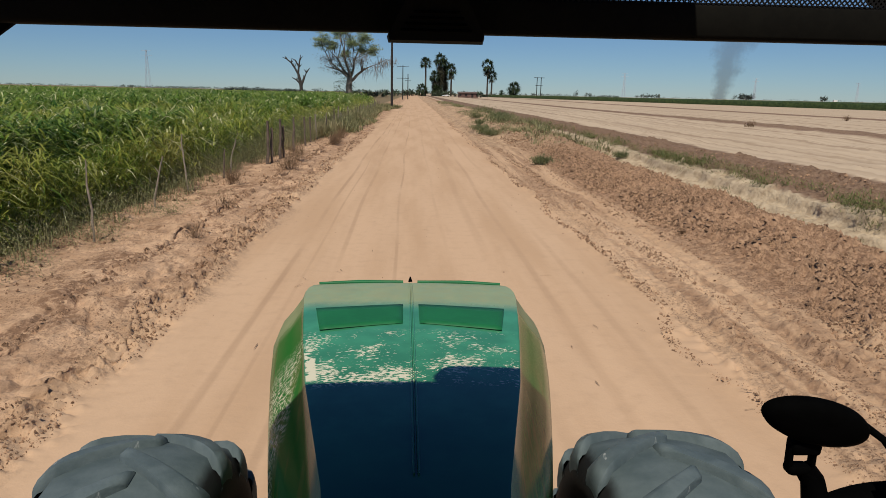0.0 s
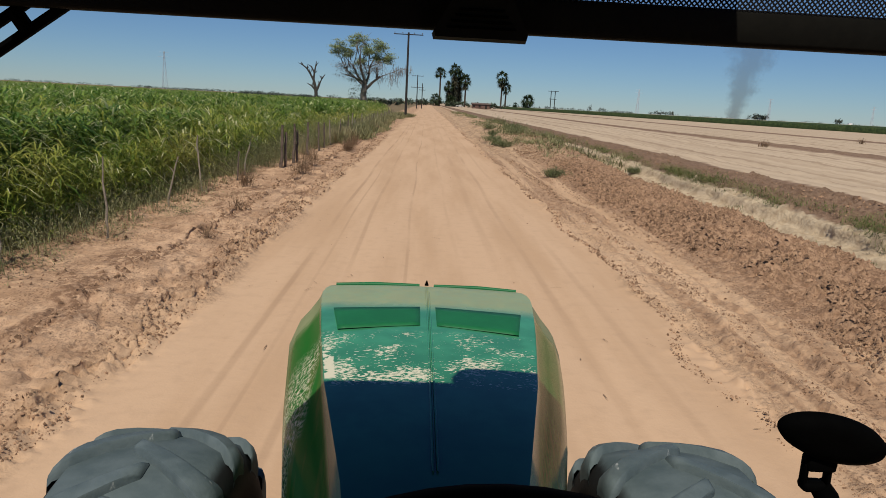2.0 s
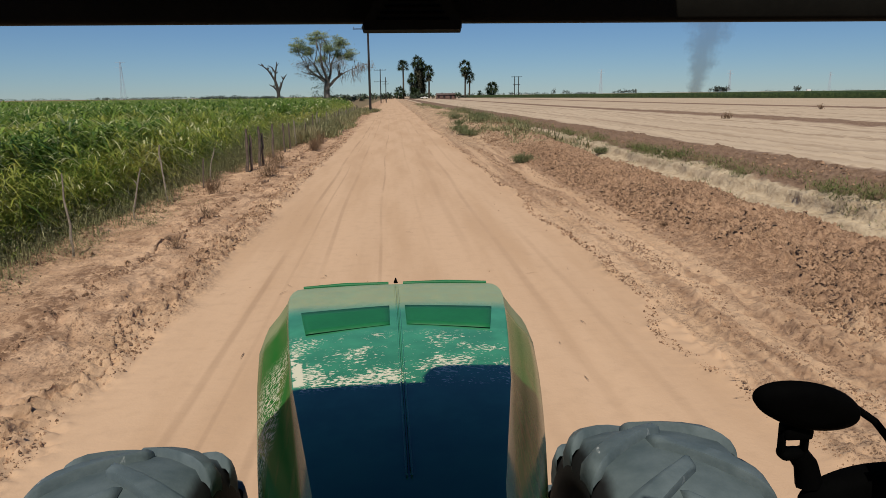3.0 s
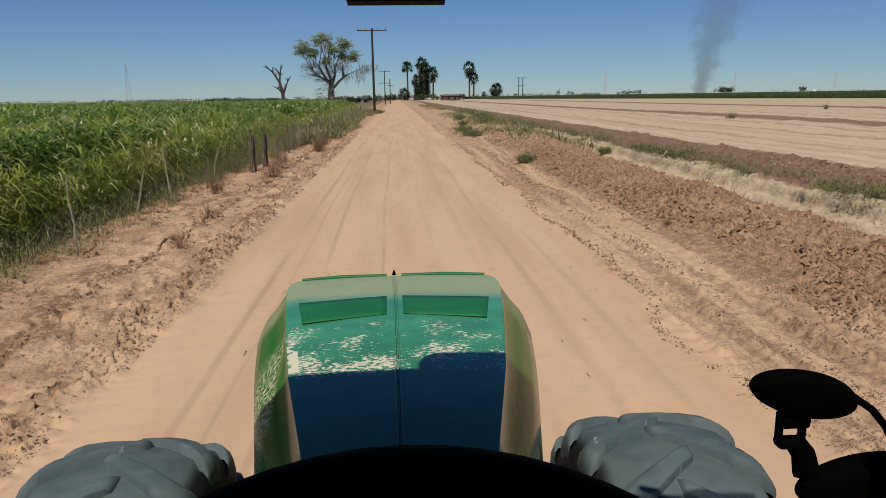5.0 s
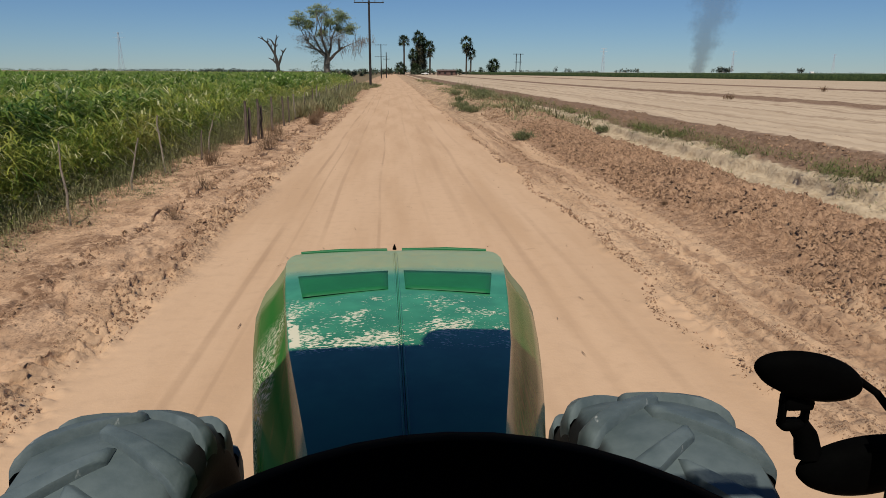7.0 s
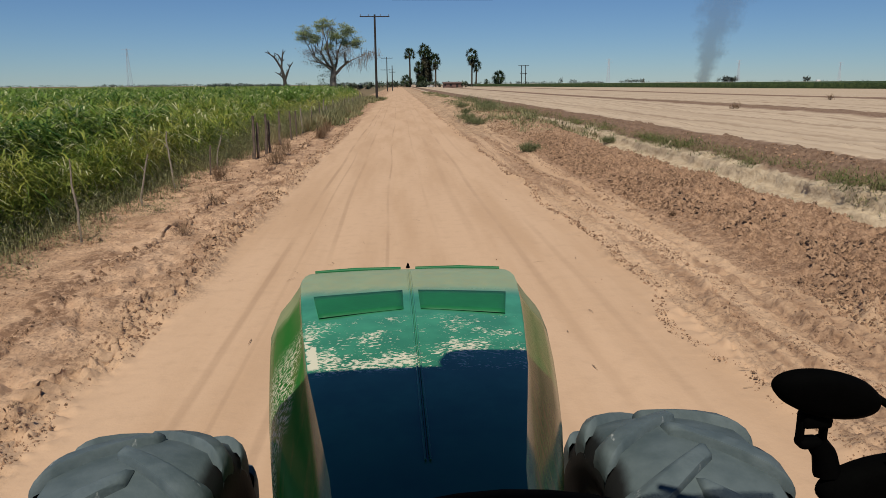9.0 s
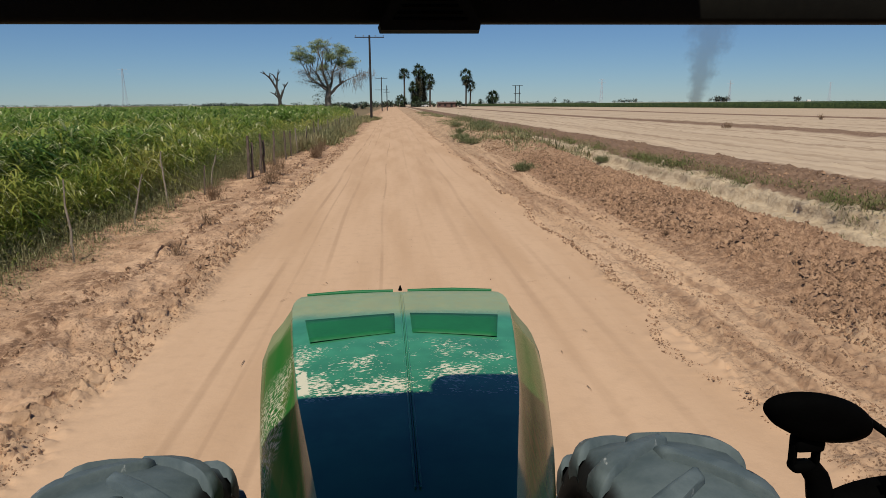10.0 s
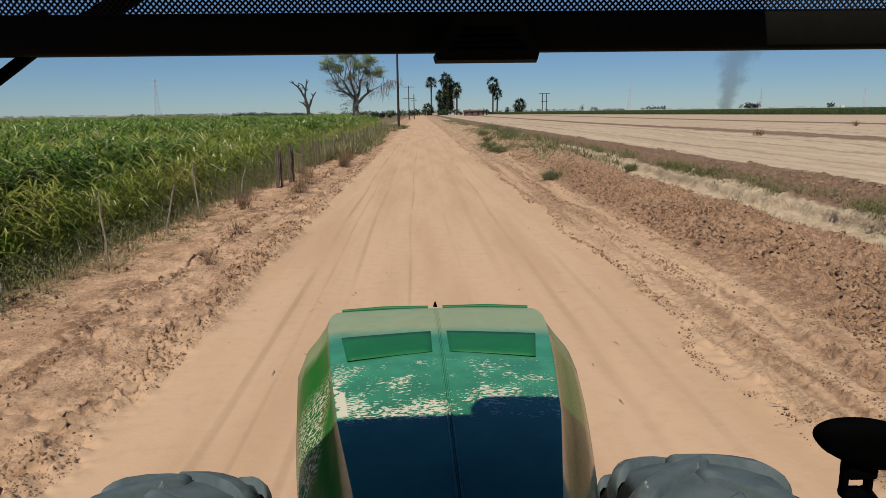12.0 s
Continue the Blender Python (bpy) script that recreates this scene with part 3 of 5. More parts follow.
def build_hood():
    bm = bmesh.new()
    ys = [0.75, 0.9, 1.05, 1.2, 1.35, 1.5, 1.65, 1.8, 1.95, 2.1, 2.2, 2.3, 2.4, 2.5, 2.57, 2.62, 2.66, 2.69, 2.715, 2.73]
    rows = []
    for y in ys:
        c, z = hood_half(y), hood_top(y)
        nose = max(0.0, (y - 2.62) / 0.11)
        z -= 0.09 * nose ** 2
        c -= 0.03 * nose ** 2
        flare = lerp(y, [(0.7, 0.062), (1.3, 0.075), (1.7, 0.095), (2.1, 0.106), (2.4, 0.112), (2.55, 0.104), (2.66, 0.078)])
        sec = [(0, 0.006), (0.25, 0.006), (0.5, 0.004), (0.75, 0.001), (0.94, -0.002)]
        half = [(c * u, z + d) for u, d in sec]
        half += [(c, z - 0.005), (c + flare * 0.10, z - 0.030), (c + flare * 0.40, z - 0.075), (c + flare * 0.76, z - 0.120), (c + flare * 1.0, z - 0.185), (c + flare * 1.10, z - 0.32), (c + flare * 1.12, z - 0.60), (c + flare * 0.95, z - 0.85)]
        ring = [(-a, b) for a, b in reversed(half[1:])] + half
        rows.append([bm.verts.new((a, y, b)) for a, b in ring])
    for q, s in zip(rows, rows[1:]):
        for k in range(len(q) - 1):
            bm.faces.new((q[k], q[k + 1], s[k + 1], s[k]))
    bm.faces.new(rows[-1])
    mid = len(rows[0]) // 2
    for q, s in zip(rows, rows[1:]):
        for k in (mid - 5, mid + 5):
            e = bm.edges.get((q[k], s[k]))
            if e:
                e.smooth = False
    hood = part("hood", bm, PAINT, tractor, "glossy green bonnet with flaked pale chalky patches, sunlight painted in towards the nose")
    sol = hood.modifiers.new("skin", "SOLIDIFY")
    sol.thickness, sol.offset = 0.004, -1
    hood.matrix_basis = Matrix.Translation((0.008, 2.6, 0)) @ Matrix.Rotation(0.012, 4, "Z") @ Matrix.Translation((0, -2.6, 0))
    # double rib along the middle
    for dx in (-0.0046, 0.0046):
        bm = bmesh.new()
        tube(bm, [(dx, y, hood_top(y) + 0.009) for y in (1.22, 1.25, 1.6, 1.9, 2.1, 2.3, 2.45, 2.56)], [0.002, 0.003, 0.003, 0.003, 0.003, 0.003, 0.003, 0.0025], 6)
        part("rib", bm, PAINT, hood)
    # two smooth panels
    for s in (-1, 1):
        bm = bmesh.new()
        nx, ny = 10, 5
        vv = []
        for j in range(ny + 1):
            row = []
            for i in range(nx + 1):
                u, w = i / nx, j / ny
                y = (2.074 - 0.055 * u) * (1 - w) + (2.275 - 0.04 * u) * w
                x = s * (0.026 + u * (0.250 + 0.037 * w)) - 0.002
                row.append(bm.verts.new((x, y, hood_top(y) + 0.0080 - 0.0035 * u * u)))
            vv.append(row)
        for a, b in zip(vv, vv[1:]):
            for i in range(nx):
                bm.faces.new((a[i], a[i + 1], b[i + 1], b[i]))
        p = part("panel", bm, PANEL, hood, "smooth darker green panel")
        q = p.modifiers.new("skin", "SOLIDIFY")
        q.thickness, q.offset = 0.001, 0
        bm = bmesh.new()
        tube(bm, [(s * 0.028, 2.660, 1.763), (s * 0.2, 2.656, 1.764), (s * 0.352, 2.640, 1.761)], [0.008, 0.009, 0.007], 8)
        part("lip", bm, PANEL, hood, "green front lip")
    bm = bmesh.new()
    bmesh.ops.create_cone(bm, cap_ends=True, segments=5, radius1=0.009, radius2=0.002, depth=0.02, matrix=Matrix.Translation((0.0, 2.66, 1.776)))
    part("ornament", bm, BLACK, hood, "small dark pointed ornament")
    bm = bmesh.new()
    box(bm, (0, 1.3, 0.82), (0.44, 2.4, 0.34), 0.04)
    box(bm, (0, 1.5, 1.2), (0.40, 1.8, 0.5), 0.05)
    part("engine", bm, IRON, tractor, "shaded green engine block and frame")
    bm = bmesh.new()
    tube(bm, [(-0.78, 2.02, 0.68), (-0.3, 2.02, 0.66), (0.3, 2.02, 0.66), (0.78, 2.02, 0.68)], [0.10, 0.13, 0.13, 0.10], 12)
    part("front_axle", bm, IRON, tractor)


def rubber_mat():
    k = Mat("dusty_rubber", 0.75, 0.0, 0.35)
    f = k.noise(6.0, 6.0)
    c = k.mix(k.ramp(f, 0.35, 0.65), (0.066, 0.092, 0.100), (0.115, 0.146, 0.154))
    c = k.mix(k.ramp(k.noise(26.0, 5.0, vec=k.vec((1.0, 0.4, 0.4))), 0.64, 0.71), c, (0.36, 0.38, 0.375))
    k.color(c).bump(k.noise(60.0, 4.0), 0.003, 0.5)
    return k.m


def carcass_mat():
    """Dusty between the lugs, plain black rubber on the walls."""
    k = Mat("carcass_rubber", 0.8, 0.0, 0.25)
    c = k.mix(k.ramp(k.noise(6.0, 6.0), 0.35, 0.65), (0.062, 0.086, 0.093), (0.10, 0.128, 0.135))
    wall = k.ramp(k.math("ADD", k.math("ABSOLUTE", k.sep()[0]), k.math("MULTIPLY", k.noise(9.0), 0.03)), 0.205, 0.235)
    k.color(k.mix(wall, c, (0.012, 0.0125, 0.013))).bump(k.noise(60.0, 4.0), 0.003, 0.5)
    return k.m


RUBBER = rubber_mat()
CARCASS = carcass_mat()
R_TYRE = 0.68


def build_wheel(side):
    wheel = new("front_wheel")
    wheel.parent = tractor
    size = 1.008 if side < 0 else 1.018
    wheel.location = (-0.868 if side < 0 else 0.872, 2.02, R_TYRE * size)
    wheel.scale = (1.12, size, size)
    tagged(wheel, "dusty lugged front wheel")
    bm = bmesh.new()
    prof = [(-0.17, 0.37), (-0.215, 0.42), (-0.24, 0.48), (-0.24, 0.53), (-0.225, 0.572), (-0.19, 0.622), (-0.10, 0.640), (0, 0.646), (0.10, 0.640), (0.19, 0.622), (0.225, 0.572), (0.24, 0.53), (0.24, 0.48), (0.215, 0.42), (0.17, 0.37)]
    seg = 72
    rings = [[bm.verts.new((w, r * math.cos(2 * math.pi * k / seg), r * math.sin(2 * math.pi * k / seg))) for w, r in prof] for k in range(seg)]
    for k in range(seg):
        q, s = rings[k], rings[(k + 1) % seg]
        for i in range(len(prof) - 1):
            bm.faces.new((q[i], q[i + 1], s[i + 1], s[i]))
    tyre = part("tyre", bm, CARCASS, wheel, "grey dusty rubber tyre with worn lugs")
    # slanting lugs, left and right rows staggered
    n = 14
    for row in (-1, 1):
        bm = bmesh.new()
        prev = None
        # along the tread, over the rounded shoulder, and down the wall
        for t, drop in ((0.0, 0.010), (0.05, 0.0), (0.2, 0.0), (0.4, 0.0), (0.6, 0.0), (0.78, 0.002), (0.88, 0.010), (0.95, 0.024), (1.0, 0.048), (1.02, 0.085), (1.0, 0.125)):
            w = row * (-0.035 + t * 0.272)
            a = -0.36 * min(t, 0.97)
            top = R_TYRE - 0.008 - 0.45 * max(0.0, abs(w) - 0.02) ** 2 - drop
            low = min(0.620 - 0.6 * max(0.0, abs(w) - 0.05) ** 2 - 0.012, top - 0.03)
            half = 0.050 + 0.030 * t
            ring = []
            for da, r in ((-half - 0.012, low), (-half, top - 0.010), (-half * 0.82, top), (half * 0.6, top), (half * 0.95, top - 0.007), (half + 0.07, low + 0.006)):
                ring.append(bm.verts.new((w, r * math.sin(a + da), r * math.cos(a + da))))
            if prev:
                for q in range(5):
                    bm.faces.new((prev[q], prev[q + 1], ring[q + 1], ring[q]))
            else:
                bm.faces.new(ring)
            prev = ring
        bm.faces.new(prev[::-1])
        lug = part("lug", bm, RUBBER, wheel)
        lug.rotation_euler = (2 * math.pi * (0.25 if row < 0 else 0.75) / n, 0, 0)
        for j in range(1, n):
            c = new("lug", lug.data)
            c.parent = wheel
            c.rotation_euler = (2 * math.pi * (j + (0.25 if row < 0 else 0.75)) / n, 0, 0)
    bm = bmesh.new()
    prof = [(-0.17, 0.375), (-0.12, 0.35), (-0.02, 0.33), (0.03, 0.30), (0.04, 0.12), (0.09, 0.10), (0.09, 0.001)]
    seg = 36
    rings = [[bm.verts.new((side * w, r * math.cos(2 * math.pi * k / seg), r * math.sin(2 * math.pi * k / seg))) for w, r in prof] for k in range(seg)]
    for k in range(seg):
        q, s = rings[k], rings[(k + 1) % seg]
        for i in range(len(prof) - 1):
            bm.faces.new((q[i], q[i + 1], s[i + 1], s[i]))
    part("rim", bm, plain("yellow_rim", (0.30, 0.22, 0.03), 0.5), wheel, "dusty yellow rim")
    return wheel


build_hood()
build_wheel(-1)
build_wheel(1)


# ---- cab ----
def build_cab():
    # roof, whose front edge throws the shadow across the bonnet
    bm = bmesh.new()
    box(bm, (0, -0.35, 2.86), (1.4, 1.36, 0.14), 0.05)
    box(bm, (-0.14, 0.60, 2.86), (0.92, 0.70, 0.13), 0.05)
    box(bm, (0.12, 0.99, 2.86), (0.42, 0.14, 0.13), 0.060)
    part("roof", bm, TRIM, tractor, "cab roof with a projecting lamp housing")
    bm = bmesh.new()
    box(bm, (0.0, 0.92, 2.587), (1.9, 0.03, 0.045), 0.006)
    part("header_rail", bm, RAIL, tractor, "black rail along the top of the windscreen")
    # grip of the blind
    bm = bmesh.new()
    a = [(-0.058, 2.551), (0.058, 2.551), (0.060, 2.558), (0.038, 2.600), (-0.036, 2.600), (-0.060, 2.558)]
    f = [bm.verts.new((0.037 + x, 0.898, z)) for x, z in a]
    b = [bm.verts.new((0.037 + x * 0.96, 0.875, z + 0.002)) for x, z in a]
    bm.faces.new(f)
    bm.faces.new(b[::-1])
    for i in range(6):
        bm.faces.new((f[i], f[(i + 1) % 6], b[(i + 1) % 6], b[i]))
    g = part("blind_grip", bm, RAIL, tractor, "black tapered grip of the sun blind", smooth=False)
    for i in range(4):
        bm = bmesh.new()
        box(bm, (0.037, 0.874, 2.565 + i * 0.007), (0.085 - i * 0.010, 0.004, 0.003), 0.001)
        part("groove_bar", bm, BLACK, g)
    # punched blind
    px, pz = 0.0068, 0.0034
    cols, rows = 240, 44
    v, faces = [], []
    for r in range(rows):
        for c in range(cols):
            x0 = -0.80 + (c + 0.5 * (r % 2)) * px
            z0 = r * pz
            o = len(v)
            for ux, uz in ((px / 2, 0), (0, pz), (-px / 2, 0), (0, -pz)):
                v.append((x0 + ux, 0.905 - 0.10 * (z0 + uz), 2.609 + z0 + uz))
            for ux, uz in ((px / 2, 0), (0, pz), (-px / 2, 0), (0, -pz)):
                v.append((x0 + ux * 0.50, 0.905 - 0.10 * (z0 + uz * 0.5), 2.609 + z0 + uz * 0.55))
            for k in range(4):
                faces.append((o + k, o + (k + 1) % 4, o + 4 + (k + 1) % 4, o + 4 + k))
    ob = new("sun_blind", mesh_from("sun_blind", v, faces, BLIND))
    ob.parent = tractor
    tagged(ob, "black punched roller blind drawn a little way down")
    # slotted strap in the upper corner and two braces behind the blind
    bm = bmesh.new()
    a, b = Vector((-0.625, 0.925, 2.49)), Vector((-0.465, 0.925, 2.60))
    d = (b - a).normalized()
    n2 = Vector((-d.z, 0, d.x))
    for off in (-0.014, 0.014):
        tube(bm, [a + n2 * off, b + n2 * off], 0.007, 6)
    for q in (0.0, 0.26, 0.52, 0.78, 1.0):
        p = a.lerp(b, q)
        tube(bm, [p - n2 * 0.014, p + n2 * 0.014], 0.010, 6)
    part("strap", bm, BLACK, tractor, "black slotted strap in the windscreen corner", smooth=False)
    for x0, x1 in ((-0.46, -0.33), (0.50, 0.66)):
        bm = bmesh.new()
        tube(bm, [(x0, 0.945, 2.585 if x0 < 0 else 2.70), (x1, 0.945, 2.66 if x0 < 0 else 2.60)], 0.012, 6)
        part("brace", bm, BLACK, tractor)
    # windscreen pillars and sill
    for s in (-1, 1):
        bm = bmesh.new()
        tube(bm, [(s * 0.80, 0.72, 2.80), (s * 0.84, 0.74, 2.3), (s * 0.86, 0.76, 1.7), (s * 0.86, 0.76, 1.0)], [0.035, 0.035, 0.04, 0.045], 10)
        part("pillar", bm, TRIM, tractor, "dark cab pillar")
    bm = bmesh.new()
    box(bm, (0, -1.02, 1.9), (1.7, 0.04, 1.8), 0.01)
    part("cab_rear_wall", bm, BLACK, tractor)
    bm = bmesh.new()
    box(bm, (0, 0.0, 1.02), (1.7, 2.0, 0.06), 0.01)
    part("cab_floor", bm, BLACK, tractor)
    bm = bmesh.new()
    box(bm, (0, 0.80, 1.35), (0.42, 0.20, 0.62), 0.05)
    part("dashboard", bm, BLACK, tractor)
    # steering wheel
    sw = new("steering_wheel")
    sw.parent = tractor
    sw.matrix_basis = pose(0.03, 0.17, 2.127, 34, 0, 0)
    tagged(sw, "black steering wheel")
    bm = bmesh.new()
    r = 0.205
    ring = [(r * math.cos(2 * math.pi * k / 64), r * math.sin(2 * math.pi * k / 64), 0) for k in range(64)]
    rr = []
    for p in ring:
        d = Vector(p).normalized()
        rr.append([bm.verts.new(Vector(p) + d * (0.024 * math.cos(2 * math.pi * k / 12)) + Vector((0, 0, 0.024 * math.sin(2 * math.pi * k / 12)))) for k in range(12)])
    for i in range(64):
        q, s = rr[i], rr[(i + 1) % 64]
        for k in range(12):
            bm.faces.new((q[k], q[(k + 1) % 12], s[(k + 1) % 12], s[k]))
    part("wheel_rim", bm, BLACK, sw)
    bm = bmesh.new()
    for a in (20, 160, 270):
        c, s = math.cos(radians(a)), math.sin(radians(a))
        tube(bm, [(0.03 * c, 0.03 * s, -0.03), (0.12 * c, 0.12 * s, -0.022), (0.2 * c, 0.2 * s, 0)], [0.012, 0.01, 0.01], 8)
    part("spokes", bm, BLACK, sw)
    bm = bmesh.new()
    tube(bm, [(0, 0, -0.55), (0, 0, -0.05), (0, 0, -0.02)], [0.03, 0.035, 0.04], 12)
    part("column", bm, BLACK, sw)


build_cab()


def disc(bm, c, ax, ay, az, normal, rx, ry, bulge, seg=40):
    """A dished oval back of a lamp or mirror, about centre c."""
    c, ax, ay, az = Vector(c), Vector(ax), Vector(ay), Vector(az)
    rings = []
    for t, d in ((1.0, 0.0), (1.0, 0.35), (0.92, 0.7), (0.7, 0.93), (0.35, 1.0)):
        rings.append([bm.verts.new(c + ax * (rx * t * math.cos(2 * math.pi * k / seg)) + ay * (ry * t * math.sin(2 * math.pi * k / seg)) + az * (bulge * d)) for k in range(seg)])
    for q, s in zip(rings, rings[1:]):
        for k in range(seg):
            bm.faces.new((q[k], q[(k + 1) % seg], s[(k + 1) % seg], s[k]))
    bm.faces.new(rings[0])
    bm.faces.new(rings[-1][::-1])


def build_lamps():
    lamp = new("work_lamp")
    lamp.parent = tractor
    lamp.location = (0.014, 0.0, 0.015)
    tagged(lamp, "black oval work lamp on a bracket")
    ax, az = Vector((0.97, -0.05, -0.22)).normalized(), Vector((0.0, 1.0, 0.25)).normalized()
    ay = az.cross(ax).normalized()
    bm = bmesh.new()
    disc(bm, (1.15, 1.80, 1.592), ax, ay, -az, None, 0.156, 0.071, 0.05)
    part("lamp_shell", bm, BLACK, lamp)
    bm = bmesh.new()
    tube(bm, [(1.25, 1.80, 1.580), (1.30, 1.79, 1.572), (1.345, 1.77, 1.54), (1.37, 1.74, 1.50), (1.375, 1.70, 1.45), (1.36, 1.66, 1.42)], 0.011, 8)
    part("cable", bm, BLACK, lamp)
    bm = bmesh.new()
    box(bm, (1.138, 1.81, 1.502), (0.085, 0.05, 0.044), 0.010)
    box(bm, (1.178, 1.81, 1.497), (0.022, 0.02, 0.014), 0.004)
    box(bm, (1.099, 1.81, 1.465), (0.012, 0.03, 0.07), 0.003)
    box(bm, (1.168, 1.81, 1.465), (0.012, 0.03, 0.07), 0.003)
    box(bm, (1.128, 1.81, 1.430), (0.07, 0.05, 0.03), 0.012)
    tube(bm, [(1.15, 1.81, 1.43), (1.18, 1.81, 1.39), (1.19, 1.80, 1.33)], [0.03, 0.035, 0.04], 8)
    part("bracket", bm, BLACK, lamp)
    bm = bmesh.new()
    tube(bm, [(1.35, 1.62, 1.02), (1.35, 1.62, 1.72), (1.35, 1.62, 1.77), (1.35, 1.62, 1.79)], [0.042, 0.042, 0.036, 0.018], 14)
    part("lamp_post", bm, STEEL, lamp, "dark steel lamp post")
    bm = bmesh.new()
    tube(bm, [(1.295, 1.62, 1.59), (1.325, 1.62, 1.59)], 0.014, 8)
    part("bolt", bm, BLACK, lamp)
    low = new("fender_lamp")
    low.parent = tractor
    low.location = (0.03, 0.0, 0.016)
    tagged(low, "black rounded housing under the work lamp")
    bm = bmesh.new()
    disc(bm, (1.34, 1.80, 1.305), Vector((0.99, 0, 0.12)).normalized(), Vector((-0.12, 0, 0.99)).normalized(), (0, -1, 0), None, 0.20, 0.085, 0.07)
    part("housing", bm, BLACK, low)


build_lamps()


# ---- fence ----
def fence_post(at, tall, r, lean=(0, 0), name="fence_post", label="rough grey split fence post standing in the bank", seed=1, mat=None):
    ob = thing(name, label, "fence post", (at[0], at[1], lay(*at) - 0.15), "fence posts")
    rnd = random.Random(seed)
    bm = bmesh.new()
    n = 6
    pts = [(lean[0] * i / n + rnd.uniform(-1, 1) * r * 0.35, lean[1] * i / n + rnd.uniform(-1, 1) * r * 0.35, (tall + 0.15) * i / n) for i in range(n + 1)]
    tube(bm, pts, [r * rnd.uniform(0.85, 1.1) * (1 - 0.25 * i / n) for i in range(n + 1)], 7)
    for v in bm.verts:
        v.co.x += rnd.uniform(-1, 1) * r * 0.12
        v.co.y += rnd.uniform(-1, 1) * r * 0.12
    part("stake", bm, mat or WOOD, ob)
    return ob


def crooked_stick(at, tall, r, bow, fork, seed):
    """A thin pale branch used as a stake: bowed, with a snapped side shoot."""
    ob = thing("fence_stick", "thin crooked bleached stick standing at the weedy bank", "fence stick", (at[0], at[1], lay(*at) - 0.1), "fence sticks")
    rnd = random.Random(seed)
    bm = bmesh.new()
    n = 7
    pts = [Vector((bow * (i / n) ** 2 + rnd.uniform(-1, 1) * r, rnd.uniform(-1, 1) * r, (tall + 0.1) * i / n)) for i in range(n + 1)]
    tube(bm, pts, [r * (1 - 0.5 * i / n) * rnd.uniform(0.85, 1.15) for i in range(n + 1)], 6)
    part("stick", bm, STAKE, ob)
    if fork:
        bm = bmesh.new()
        p = pts[5]
        tube(bm, [p, p + Vector((-fork * 0.5, 0.01, fork * 0.6)), p + Vector((-fork, 0.0, fork * 1.5))], [r * 0.6, r * 0.45, r * 0.25], 5)
        part("side_shoot", bm, STAKE, ob)


fence_post((-4.66, 22.9), 1.38, 0.055, (0.04, 0.02), seed=2)
fence_post((-4.56, 23.1), 1.12, 0.048, (0.0, 0.05), seed=3)
fence_post((-4.62, 24.9), 1.40, 0.056, (0.03, 0.0), seed=4)
fence_post((-4.55, 25.1), 1.20, 0.050, (0.0, 0.04), seed=5)
fence_post((-4.70, 28.2), 1.30, 0.050, (0.02, 0.05), seed=12)
fence_post((-4.66, 31.0), 1.25, 0.046, (-0.03, 0.03), seed=13)
fence_post((-4.9, 18.4), 0.75, 0.026, (0.06, 0.05), "fence_stake", "thin crooked stick standing in the bank", 7)
crooked_stick((-4.98, 11.0), 1.30, 0.022, -0.03, 0.0, 21)
crooked_stick((-5.05, 13.9), 1.02, 0.024, 0.19, 0.07, 22)
crooked_stick((-5.15, 16.2), 1.25, 0.026, -0.05, 0.09, 23)
crooked_stick((-5.10, 20.0), 1.15, 0.026, 0.22, 0.0, 24)
crooked_stick((-5.25, 8.6), 1.15, 0.028, -0.06, 0.10, 25)
rf = random.Random(11)
py = 33.5
while py < 100:
    fence_post((-4.78 + rf.uniform(-0.1, 0.1), py), rf.uniform(0.9, 1.4), rf.uniform(0.028, 0.046), (rf.uniform(-0.08, 0.08), rf.uniform(-0.08, 0.08)), "fence_stake", "thin weathered wooden fence stake among weeds", int(py * 10), STAKE if rf.random() < 0.5 else WOOD)
    py += rf.uniform(1.9, 3.4)


# ---- power poles ----
def power_pole(at, tall, arms, name="power_pole", label="dark wooden power pole with a crossarm"):
    ob = thing(name, label, "power pole", (at[0], at[1], 0), "power poles")
    bm = bmesh.new()
    tube(bm, [(0, 0, -1), (0, 0, tall * 0.5), (0, 0, tall)], [0.20, 0.17, 0.14], 10)
    part("pole", bm, POLEWOOD, ob)
    for h, w in arms:
        bm = bmesh.new()
        box(bm, (0, -0.13, h), (w, 0.11, 0.13), 0.01)
        arm = part("crossarm", bm, POLEWOOD, ob)
        for x in (-0.47, -0.2, 0.2, 0.47):
            bm = bmesh.new()
            tube(bm, [(x * w, -0.13, h + 0.06), (x * w, -0.13, h + 0.16), (x * w, -0.13, h + 0.2), (x * w, -0.13, h + 0.30)], [0.025, 0.03, 0.07, 0.05], 8)
            part("insulator", bm, GLASSINS, arm)
    return ob


power_pole((-3.15, 107), 12.3, [(12.0, 4.3)])
power_pole((-3.6, 250), 11.5, [(11.1, 4.0), (7.2, 4.4)])
power_pole((-1.9, 262), 9.0, [(6.6, 2.2)])


